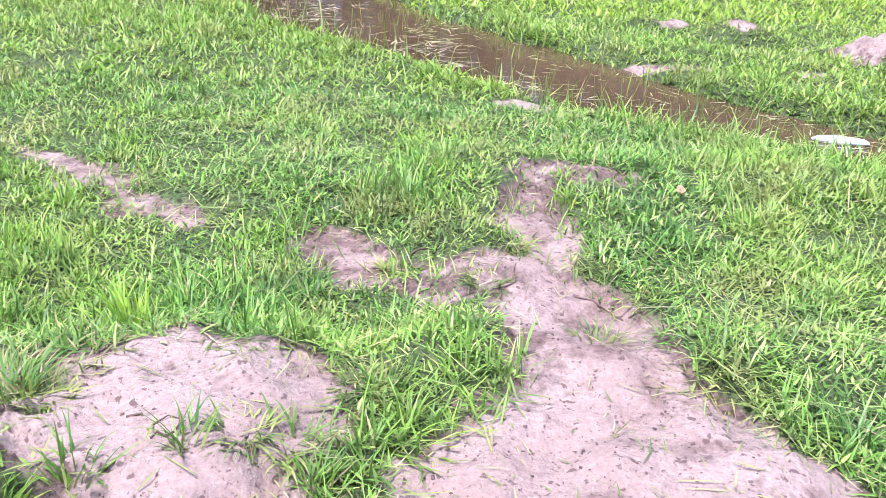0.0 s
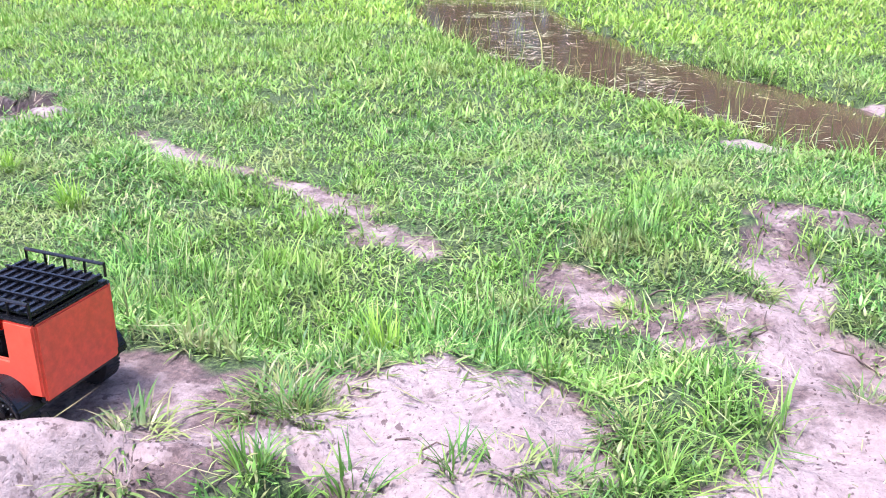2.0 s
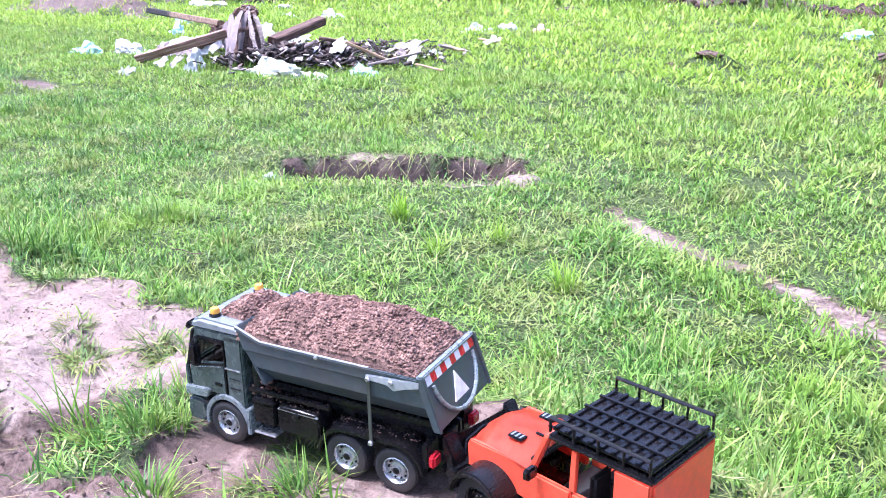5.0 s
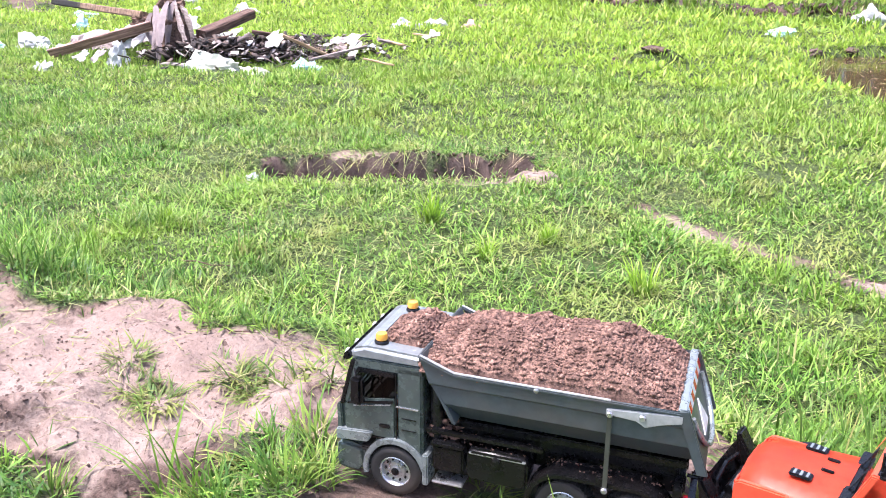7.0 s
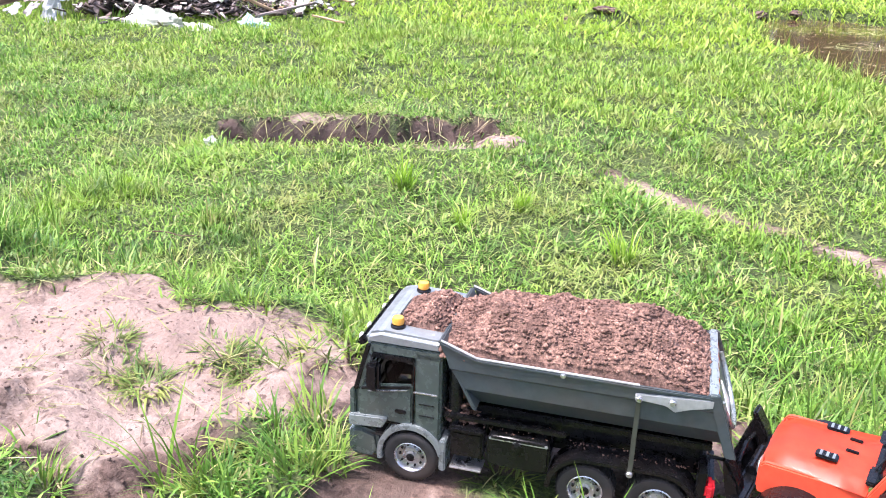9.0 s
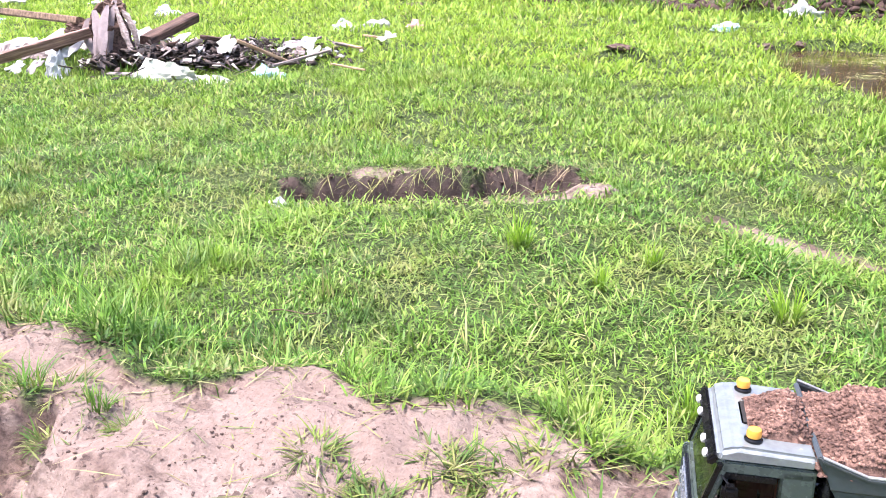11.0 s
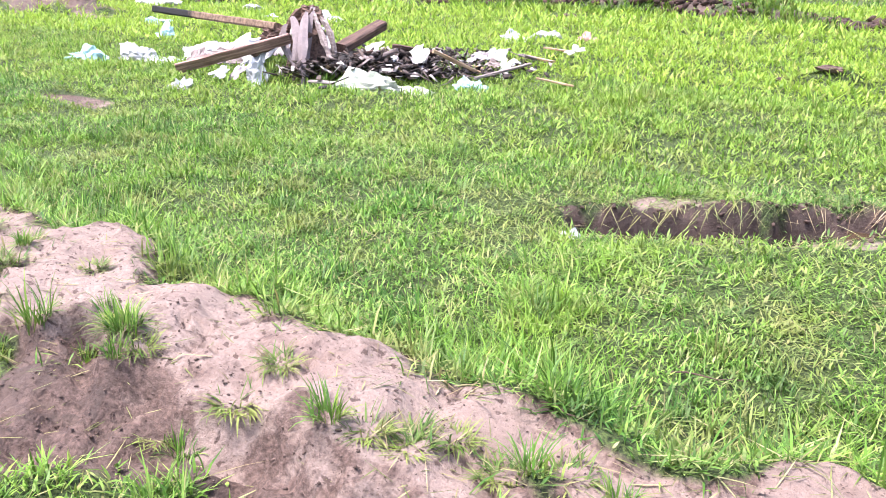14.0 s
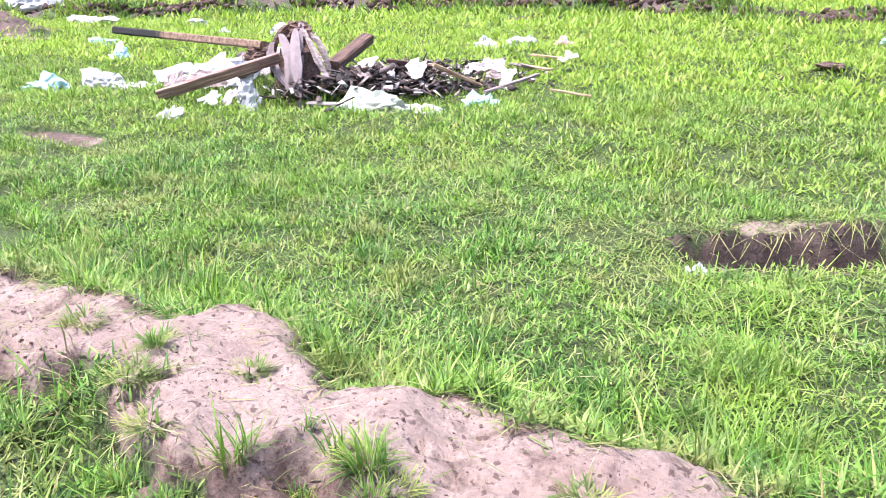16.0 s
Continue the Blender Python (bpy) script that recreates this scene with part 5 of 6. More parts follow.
def build_litter():
    rng = np.random.default_rng(3)
    # dry stems lying on bare soil, trench rim and trodden turf
    x, y = scatter(rng, -5.4, 0.9, 0.5, 3.4, 900)
    b = bareness(x, y)
    t = chain(x, y, TRENCH)
    keep = ((b > -0.05) & (rng.random(len(x)) < 0.13 + 0.5 * smooth(0.06 - np.abs(b), 0, 0.05))) | ((t > -0.16) & (t < 0.06)) | (rng.random(len(x)) < 0.1)
    keep &= chain(x, y, WHEELTRACK) < -0.01
    x, y = x[keep], y[keep]
    n = len(x)
    lift = np.where(bareness(x, y) < -0.04, 0.02, 0.003)
    me = blade_mesh("dry_stems", x, y, height(x, y) + lift, rng.uniform(0.02, 0.09, n), rng.uniform(0.0012, 0.0035, n), rng.uniform(0, 6.3, n), rng.uniform(1.35, 1.6, n), rng.uniform(-0.1, 0.25, n), 4, STRAW)
    tagged(new("dry_stems", me), "scattered dry stems and dead blades on the mud", "plant litter", kind="stuff")
    x, y = scatter(rng, -5.4, 0.5, 0.9, 1.7, 3200)
    b = bareness(x, y)
    keep = (b > -0.04) & (b < 0.05) & (rng.random(len(x)) < 0.55 + 1.4 * fractal(x, y, 3.5, 3)) & (chain(x, y, WHEELTRACK) < -0.01)
    x, y = x[keep], y[keep]
    n = len(x)
    me = blade_mesh("trodden_grass", x, y, height(x, y) + 0.004, rng.uniform(0.03, 0.085, n), rng.uniform(0.0018, 0.0045, n), rng.normal(-0.4, 1.2, n), rng.uniform(1.1, 1.55, n), rng.uniform(0.0, 0.4, n), 4, TRODDEN)
    tagged(new("trodden_grass", me), "trodden half-dead grass lying along the mud edge", "plant litter", kind="stuff")
    # dark rootlets and broken stems pressed into the crust
    x, y = scatter(rng, -5.4, 0.9, 0.55, 2.7, 1000)
    b = bareness(x, y)
    keep = (b > 0.0) & (rng.random(len(x)) < 0.35 + 1.3 * fractal(x, y, 4, 3) + 0.4 * smooth(0.05 - b, 0, 0.04)) & (chain(x, y, WHEELTRACK) < -0.01)
    x, y = x[keep], y[keep]
    n = len(x)
    me = blade_mesh("rootlets", x, y, height(x, y) + 0.003, rng.uniform(0.012, 0.07, n), rng.uniform(0.001, 0.003, n), rng.uniform(0, 6.3, n), rng.uniform(1.3, 1.6, n), rng.uniform(-0.1, 0.2, n), 4, ROOTLET)
    tagged(new("rootlets", me), "dark rootlets and broken stems pressed into mud", "plant litter", kind="stuff")
    # clods and dark crumbs
    x, y = scatter(rng, -5.4, 0.8, 0.45, 2.6, 3000)
    dark = smooth(crust_edge(x) + 0.12 * fractal(x, y, 7, 3) - y, -0.05, 0.05)
    keep = (bareness(x, y) > 0) & (rng.random(len(x)) < 0.13 + 0.8 * dark + 1.3 * np.clip(fractal(x, y, 6, 3), 0, 1)) & (chain(x, y, WHEELTRACK) < -0.02)
    x, y, dark = x[keep], y[keep], dark[keep]
    s = rng.choice((0.001, 0.0014, 0.002, 0.0026, 0.0034), len(x)) * (1 + 0.5 * dark * rng.random(len(x)) ** 2)
    me = clod_mesh("soil_clods", np.stack([x, y, height(x, y) + s * 0.2], -1), s, 6, CRUMB, (0.2, 0.5))
    tagged(new("soil_clods", me), "dark crumbs and clods of soil strewn over mud", "soil", kind="stuff")


ROOTLET = leaf_material("dark_rootlets", ((0.0, (0.03, 0.02, 0.014)), (0.7, (0.1, 0.065, 0.045)), (1.0, (0.25, 0.19, 0.12))), 0.05, 0.7)
CRUMB = soil_material("dark_soil_crumbs", (0.055, 0.034, 0.027), (0.22, 0.145, 0.118))
TWIGWOOD = plain("twig_bark", (0.09, 0.055, 0.04), 0.8, dirty=0.3, relief=0.4)


def build_sticks():
    for x, y, turn, length in ((0.38, 1.66, -28, 0.2), (-0.02, 1.93, 15, 0.12), (-0.4, 1.03, -28, 0.1), (-0.36, 0.99, 30, 0.05), (-2.35, 1.18, 8, 0.14), (-3.3, 1.18, 4, 0.12), (0.15, 1.7, 70, 0.12), (-3.0, 1.14, -12, 0.1), (-1.5, 0.87, -35, 0.16), (-2.85, 1.62, 12, 0.16)):
        c, s = math.cos(radians(turn)), math.sin(radians(turn))
        pts = []
        for k in range(6):
            u = k / 5 - 0.5
            px, py = x + c * u * length - s * 0.01 * math.sin(k * 1.7), y + s * u * length + c * 0.01 * math.sin(k * 1.7)
            pts.append((px, py, float(height(px, py)) + 0.003 + (0.02 if y > 1.55 and x < -1 else 0)))
        ob = part("twig", tubed(pts, [0.002, 0.002, 0.0018, 0.0016, 0.0013, 0.0008], 7), TWIGWOOD, smooth_it=True)
        tagged(ob, "thin dark twig lying on the mud", "twig", "twigs on the mud")
    bm = bmesh.new()
    lf = [(-0.03, 0, 0), (-0.01, 0.012, 0.006), (0.015, 0.011, 0.009), (0.034, 0, 0.004), (0.015, -0.011, 0.008), (-0.01, -0.012, 0.004)]
    bm.faces.new([bm.verts.new(p) for p in lf])
    bmesh.ops.triangulate(bm, faces=bm.faces[:])
    bmesh.ops.solidify(bm, geom=bm.faces[:], thickness=0.0008)
    ob = part("dead_leaf", bm, plain("dead_leaf", (0.42, 0.24, 0.13), 0.6, relief=0.4))
    ob.matrix_basis = pose(0.62, 2.22, float(height(0.62, 2.22)) + 0.035, 35, 10, 60)
    tagged(ob, "curled brown dead leaf on the grass", "leaf")


# ---- pond margin ----
def build_reeds():
    rng = np.random.default_rng(21)
    x, y = scatter(rng, -2.4, 3.0, 2.6, 8.2, 300)
    p = chain(x, y, POND) + 0.06 * fractal(x, y, 4.5, 3)
    patch = fractal(x, y, 2.0, 3)
    keep = (p > -0.12) & (rng.random(len(x)) < np.where(p < 0.08, 0.6, 0.35 * smooth(patch, 0.05, 0.25)))
    x, y = x[keep], y[keep]
    n = len(x)
    me = blade_mesh("reeds", x, y, np.maximum(height(x, y), -0.075), rng.uniform(0.06, 0.2, n), rng.uniform(0.003, 0.006, n), rng.uniform(0, 6.3, n), np.abs(rng.normal(0.2, 0.25, n)), rng.uniform(0, 1.0, n), 4, REED)
    tagged(new("reeds", me), "thin green and straw reeds at the pond margin", "reeds", kind="stuff")
    x, y = scatter(rng, -2.4, 2.6, 2.9, 8.2, 420)
    p = chain(x, y, POND)
    patch = fractal(x, y, 2.4, 3)
    keep = (p > 0.0) & (rng.random(len(x)) < 0.12 + 0.9 * smooth(patch, 0.0, 0.25))
    x, y = x[keep], y[keep]
    n = len(x)
    me = blade_mesh("floating_stems", x, y, 0 * x - 0.059, rng.uniform(0.04, 0.15, n), rng.uniform(0.003, 0.009, n), rng.normal(0.2, 0.9, n), np.full(n, 1.57), rng.uniform(-0.05, 0.02, n), 4, FLOAT)
    tagged(new("floating_stems", me), "pale dead stems floating on the muddy water", "plant litter", kind="stuff")


REED = leaf_material("reed_leaves", ((0.0, (0.08, 0.16, 0.03)), (0.5, (0.17, 0.27, 0.05)), (0.8, (0.3, 0.3, 0.1)), (1.0, (0.45, 0.36, 0.18))), 0.25)
FLOAT = leaf_material("floating_stems", ((0.0, (0.2, 0.16, 0.09)), (0.5, (0.4, 0.34, 0.2)), (1.0, (0.6, 0.54, 0.38))), 0.1, 0.6)


# ---- the rubbish heap ----
def wood_material(name, dark, light, stretch=14.0):
    m, n, l, b = shader(name)
    tc = n.new("ShaderNodeTexCoord")
    mp = n.new("ShaderNodeMapping")
    mp.inputs["Scale"].default_value = (1, stretch, stretch)
    nz = n.new("ShaderNodeTexNoise")
    nz.inputs["Scale"].default_value, nz.inputs["Detail"].default_value = 5, 6
    l.new(tc.outputs["Object"], mp.inputs["Vector"])
    l.new(mp.outputs[0], nz.inputs["Vector"])
    tone = ramp(n, l, nz.outputs["Fac"], ((0.32, dark), (0.66, light)))
    l.new(mix(n, l, ramp(n, l, noise_node(n, l, 9, 4), ((0.5, (0, 0, 0)), (0.7, (0.5,) * 3))), tone, dark), b.inputs["Base Color"])
    b.inputs["Roughness"].default_value = 0.8
    bump(n, l, b, nz.outputs["Fac"], 0.6, 0.01)
    return m


OLDWOOD = wood_material("weathered_wood", (0.12, 0.09, 0.08), (0.36, 0.29, 0.27))
PALEWOOD = wood_material("bleached_wood", (0.11, 0.088, 0.084), (0.36, 0.3, 0.29))
BROWNWOOD = wood_material("wet_brown_wood", (0.05, 0.028, 0.02), (0.2, 0.115, 0.085))
FRESHWOOD = wood_material("split_wood", (0.25, 0.15, 0.08), (0.5, 0.36, 0.22))


def burnt_material():
    m, n, l, b = shader("burnt_beam_wood")
    tc = n.new("ShaderNodeTexCoord")
    sp = n.new("ShaderNodeSeparateXYZ")
    l.new(tc.outputs["Object"], sp.inputs[0])
    ad = n.new("ShaderNodeMath")
    ad.operation = "MULTIPLY_ADD"
    ad.inputs[1].default_value = 0.25
    l.new(noise_node(n, l, 14, 4), ad.inputs[0])
    l.new(sp.outputs[0], ad.inputs[2])
    grain = noise_node(n, l, 40, 5)
    wood = ramp(n, l, grain, ((0.35, (0.1, 0.06, 0.04)), (0.65, (0.32, 0.21, 0.14))))
    l.new(mix(n, l, ramp(n, l, ad.outputs[0], ((0.3, (0, 0, 0)), (0.4, (1, 1, 1)))), wood, (0.014, 0.012, 0.011)), b.inputs["Base Color"])
    b.inputs["Roughness"].default_value = 0.8
    bump(n, l, b, grain, 0.5, 0.006)
    return m


def splinter_material():
    m, n, l, b = shader("mixed_splinters")
    geo = n.new("ShaderNodeNewGeometry")
    tone = ramp(n, l, geo.outputs["Random Per Island"], ((0.0, (0.012, 0.009, 0.007)), (0.6, (0.045, 0.029, 0.023)), (0.82, (0.12, 0.085, 0.07)), (0.92, (0.42, 0.36, 0.33)), (1.0, (0.55, 0.5, 0.46))))
    l.new(tone, b.inputs["Base Color"])
    b.inputs["Roughness"].default_value = 0.8
    bump(n, l, b, noise_node(n, l, 60, 4), 0.5, 0.005)
    return m


BOARD = wood_material("red_brown_board", (0.16, 0.085, 0.068), (0.46, 0.28, 0.235))
STRIP = plain("bleached_torn_wood", (0.25, 0.2, 0.2), 0.85, dirt=(0.1, 0.07, 0.06), dirty=0.6, scale=45, relief=0.6, dist=0.006)
BURNT = burnt_material()
SPLINTERS = splinter_material()
PLASTIC = plain("white_plastic_film", (0.48, 0.49, 0.5), 0.4, dirt=(0.35, 0.28, 0.22), dirty=0.35, scale=25, relief=0.4, dist=0.01)
TEAL = plain("pale_blue_film", (0.42, 0.64, 0.68), 0.4, dirty=0.2, scale=25, relief=0.4, dist=0.01)
CARD = plain("wet_pale_card", (0.42, 0.37, 0.36), 0.8, dirt=(0.14, 0.1, 0.08), dirty=0.6, scale=30, relief=0.5, dist=0.006)
CLOTH = plain("dirty_white_cloth", (0.6, 0.62, 0.52), 0.85, dirty=0.4, scale=40, relief=0.5, dist=0.006)
PINK = plain("faded_pink_scrap", (0.55, 0.33, 0.3), 0.7, dirty=0.3, scale=30, relief=0.4)


def crumpled(name, material, x, y, sx, sy, sz, turn, seed, label, category):
    """A slumped bag or cloth: a folded, pinched sheet lump."""
    bm = bmesh.new()
    bmesh.ops.create_icosphere(bm, subdivisions=4, radius=1.0)
    off = Vector((seed * 3.1, seed * 1.3, seed * 7.7))
    for v in bm.verts:
        p = v.co.copy()
        crease = 0.3 - abs(noise.noise(p * 1.9 - off)) * 1.1 + 0.16 - 0.5 * abs(noise.noise(p * 4.3 + off))
        q = p * (0.8 + 0.5 * noise.noise(p * 1.2 + off) + 0.55 * crease)
        peak = 0.75 + 0.9 * noise.noise(Vector((p.x * 1.5, p.y * 1.5, seed)))
        v.co = Vector((q.x * sx * 1.2, q.y * sy * 1.1, max(q.z, -0.3) * sz * peak))
    ob = part(name, bm, material)
    ob.matrix_basis = pose(x, y, float(height(x, y)) + sz * 0.12, 0, 0, turn)
    return tagged(ob, label, category, "plastic rubbish on the grass" if category == "plastic bag" else "")


def torn_sheet(x, y, z, r, turn, tip, material, seed, label="ragged torn sheet of pale film in the grass"):
    """A ragged, creased scrap of thin sheet with torn edges."""
    bm = bmesh.new()
    rings, seg = 5, 30
    mid = bm.verts.new((0, 0, 0))
    loops = []
    for i in range(1, rings + 1):
        loop = []
        for j in range(seg):
            a = 2 * math.pi * j / seg
            c, s = math.cos(a), math.sin(a)
            edge = 0.8 + 0.75 * noise.noise(Vector((c * 1.4, s * 1.4, seed * 3.7))) + 0.3 * noise.noise(Vector((c * 5, s * 5, seed * 1.9)))
            q = r * max(0.25, edge) * i / rings
            fold = 0.3 * r * noise.noise(Vector((c * q / r * 1.6, s * q / r * 1.6, seed * 5.1))) + 0.16 * r * abs(noise.noise(Vector((c * q / r * 4, s * q / r * 4, seed))))
            loop.append(bm.verts.new((c * q * 1.35, s * q * 0.85, fold)))
        loops.append(loop)
    for j in range(seg):
        bm.faces.new((mid, loops[0][j], loops[0][(j + 1) % seg]))
    for a, b in zip(loops, loops[1:]):
        for j in range(seg):
            bm.faces.new((a[j], b[j], b[(j + 1) % seg], a[(j + 1) % seg]))
    bmesh.ops.recalc_face_normals(bm, faces=bm.faces[:])
    bmesh.ops.solidify(bm, geom=bm.faces[:], thickness=0.004)
    ob = part("torn_sheet", bm, material)
    ob.matrix_basis = pose(x, y, float(height(x, y)) + z, tip, 0, 0) @ pose(0, 0, 0, 0, 0, turn)
    return tagged(ob, label, "scrap", "torn sheets and scraps")


def timber(name, a, b, width, thick, material, label, twist=0.0, seed=0, rough=0.004, group="timber in the heap"):
    """A board or beam from a to b, with worn, uneven faces."""
    a, b = Vector(a), Vector(b)
    length = (b - a).length
    bm = bmesh.new()
    n = max(4, int(length / 0.06))
    rings = []
    for k in range(n + 1):
        x = length * (k / n - 0.5)
        j = [rough * noise.noise(Vector((x * 7, q, seed))) for q in range(8)]
        bow = 0.012 * math.sin(3.1 * k / n) * noise.noise(Vector((seed, 3, 1)))
        c = 0.15 * min(width, thick)
        ring = [(-width / 2 + c, -thick / 2), (width / 2 - c, -thick / 2), (width / 2, -thick / 2 + c), (width / 2, thick / 2 - c), (width / 2 - c, thick / 2), (-width / 2 + c, thick / 2), (-width / 2, thick / 2 - c), (-width / 2, -thick / 2 + c)]
        e = 1.0 - (0.35 * abs(noise.noise(Vector((seed, k, 2)))) if k in (0, n) else 0)
        rings.append([bm.verts.new((x, (y + j[i]) * e, (z + j[(i + 3) % 8]) * e + bow)) for i, (y, z) in enumerate(ring)])
    for p, q in zip(rings, rings[1:]):
        for i in range(8):
            bm.faces.new((p[i], p[(i + 1) % 8], q[(i + 1) % 8], q[i]))
    bm.faces.new(rings[0][::-1])
    bm.faces.new(rings[-1])
    ob = part(name, bm, material)
    d = (b - a).normalized()
    side = Vector((0, 0, 1)).cross(d).normalized()
    up = d.cross(side)
    rot = Matrix((d, side, up)).transposed().to_4x4()
    ob.matrix_basis = Matrix.Translation((a + b) / 2) @ rot @ Matrix.Rotation(radians(twist), 4, "X")
    return tagged(ob, label, name.replace("_", " "), group)


def splinter_mesh(name, rn, n, material):
    """A tangle of thin tapered splinters in a low long heap."""
    u = rn.random(n)
    c = np.stack([-6.15 + 0.75 * u + rn.normal(0, 0.2, n), 4.7 + 1.1 * u + rn.normal(0, 0.22, n), 0.0 * u], -1)
    rise = 0.15 * np.exp(-(((c[:, 0] + 5.95 - 0.1 * u) / 0.3) ** 2)) * (1 - 0.5 * u)
    c[:, 2] = 0.015 + rise * rn.random(n) ** 0.7
    length, width, thick = rn.uniform(0.03, 0.16, n) ** 1.1, rn.uniform(0.01, 0.05, n), rn.uniform(0.003, 0.007, n)
    yaw, tilt = rn.normal(0.3, 1.3, n), rn.normal(0, 0.4, n)
    d = np.stack([np.cos(yaw) * np.cos(tilt), np.sin(yaw) * np.cos(tilt), np.sin(tilt)], -1)
    w = np.stack([-np.sin(yaw), np.cos(yaw), rn.normal(0, 0.4, n)], -1)
    h = np.cross(d, w)
    corners = []
    for sx in (-1, 1):
        for sy, sz in ((-1, -1), (1, -1), (1, 1), (-1, 1)):
            taper = rn.uniform(0.3, 1.1, n)
            corners.append(c + d * (sx * length / 2)[:, None] + w * (sy * width / 2 * taper)[:, None] + h * (sz * thick / 2 * taper)[:, None])
    co = np.stack(corners, 1)
    co[..., 2] = np.maximum(co[..., 2], 0.0)
    f = np.array([[0, 1, 2, 3], [7, 6, 5, 4], [0, 4, 5, 1], [1, 5, 6, 2], [2, 6, 7, 3], [3, 7, 4, 0]])
    me = quick_mesh(name, co.reshape(-1, 3), [(f[None] + (np.arange(n) * 8)[:, None, None]).reshape(-1, 4)])
    me.materials.append(material)
    return me


def build_heap():
    g = lambda x, y: float(height(x, y))
    stump = thing("splintered_stump", pose(-6.3, 4.72, g(-6.3, 4.72)), "bleached splintered stump with spread strips of torn wood", "stump")
    for k, (ax, ay, az, bx, by, bz, w, mat) in enumerate(((0.0, 0.05, 0.43, 0.22, -0.3, 0.0, 0.09, STRIP), (-0.08, 0.0, 0.4, 0.1, -0.24, 0.02, 0.08, STRIP), (-0.16, 0.02, 0.34, 0.02, -0.12, 0.1, 0.09, STRIP), (0.04, 0.08, 0.42, 0.36, -0.12, 0.05, 0.06, OLDWOOD), (0.08, 0.1, 0.4, 0.26, 0.02, 0.0, 0.07, OLDWOOD), (-0.02, 0.1, 0.46, -0.2, 0.06, 0.12, 0.07, BROWNWOOD), (0.0, 0.12, 0.46, 0.1, -0.1, 0.05, 0.1, STRIP), (-0.12, 0.12, 0.4, -0.16, 0.2, 0.0, 0.1, BROWNWOOD))):
        bm = bmesh.new()
        a, b = Vector((ax, ay, az)), Vector((bx, by, bz))
        mid = (a + b) / 2 + Vector((0.1 * math.sin(k * 2.1), -0.03, 0.09 + 0.05 * math.cos(k * 1.3)))
        side = (b - a).cross(Vector((0.3, -1, 0.4))).normalized()
        strips = []
        for i in range(9):
            u = i / 8
            p = a * (1 - u) ** 2 + mid * 2 * u * (1 - u) + b * u * u
            hw = 0.68 * w * (0.3 + 0.75 * math.sin(math.pi * min(1, 0.85 * u + 0.12)) ** 0.7) * 0.46 + 0.015 * noise.noise(p * 14 + Vector((k * 5, 0, 0)))
            n_ = Vector((0.2, -0.8, 0.5)).normalized() * (0.012 + 0.012 * noise.noise(p * 9 + Vector((k, 0, 0))))
            strips.append([bm.verts.new(p - side * hw), bm.verts.new(p + n_), bm.verts.new(p + side * hw), bm.verts.new(p - n_ * 1.5)])
        for p, q in zip(strips, strips[1:]):
            for i in range(4):
                bm.faces.new((p[i], p[(i + 1) % 4], q[(i + 1) % 4], q[i]))
        bm.faces.new(strips[0])
        bm.faces.new(strips[-1][::-1])
        part("torn_strip", bm, mat, stump)
    core = bmesh.new()
    lathe(core, ((0.17, 0.0), (0.15, 0.1), (0.12, 0.2), (0.1, 0.3), (0.05, 0.36)), 18, pose(0, 0.08, 0, 90))
    rumple(core, 0.04, 9, 2)
    part("trunk", core, BROWNWOOD, stump, "dark rotten core")
    for px, py, pz, s, name in ((-0.03, 0.13, 0.4, 0.1, "frayed_crown"), (-0.24, 0.02, 0.27, 0.1, "rotten_clump")):
        bm = bmesh.new()
        bmesh.ops.create_icosphere(bm, subdivisions=4, radius=1)
        for v in bm.verts:
            v.co *= 0.75 + 0.5 * noise.noise(v.co * 1.7 + Vector((pz * 20, 0, 0))) + 0.5 * abs(noise.noise(v.co * 4.5))
        bmesh.ops.scale(bm, vec=(s * 1.1, s * 0.8, s * 0.75), verts=bm.verts)
        ob = part(name, bm, BROWNWOOD, stump, "dark rotten fibres")
        ob.location = (px, py, pz)
    # beams and boards
    timber("burnt_beam", (-6.5, 4.705, 0.3), (-8.07, 5.12, 0.315), 0.06, 0.05, BURNT, "long split beam with a blackened burnt end on the stump", 15, 1)
    timber("broad_board", (-6.33, 4.62, 0.24), (-6.93, 4.17, 0.04), 0.075, 0.022, BOARD, "broad wet brown board leaning from the stump", 62, 3)
    timber("broken_log", (-6.12, 4.9, 0.16), (-6.2, 5.55, 0.27), 0.09, 0.07, BROWNWOOD, "dark broken log lying across the heap", 10, 4)
    rng = random.Random(31)
    woods = (OLDWOOD, PALEWOOD, BROWNWOOD, BROWNWOOD, FRESHWOOD, OLDWOOD)
    names = {OLDWOOD.name: "weathered grey lath lying in the rubbish heap", PALEWOOD.name: "bleached pale lath lying in the rubbish heap", BROWNWOOD.name: "dark wet stick lying in the rubbish heap", FRESHWOOD.name: "split yellow lath lying in the rubbish heap"}
    for k in range(46):
        u = rng.random()
        x, y = -6.15 + 0.75 * u + rng.gauss(0, 0.16), 4.75 + 1.15 * u + rng.gauss(0, 0.22)
        a = rng.gauss(0.25, 1.0)
        length = rng.uniform(0.1, 0.38)
        z = g(x, y) + 0.02 + rng.random() ** 1.5 * 0.2 * (1 - 0.5 * u)
        dz = rng.gauss(0, 0.12) * length
        dx, dy = math.cos(a) * length / 2, math.sin(a) * length / 2
        wood = rng.choice(woods)
        timber("lath", (x - dx, y - dy, max(0.01, z - dz)), (x + dx, y + dy, max(0.01, z + dz)), rng.uniform(0.02, 0.06), rng.uniform(0.01, 0.03), wood, names[wood.name], rng.uniform(-30, 30), k + 10, 0.006, "laths in the heap")
    rn = np.random.default_rng(33)
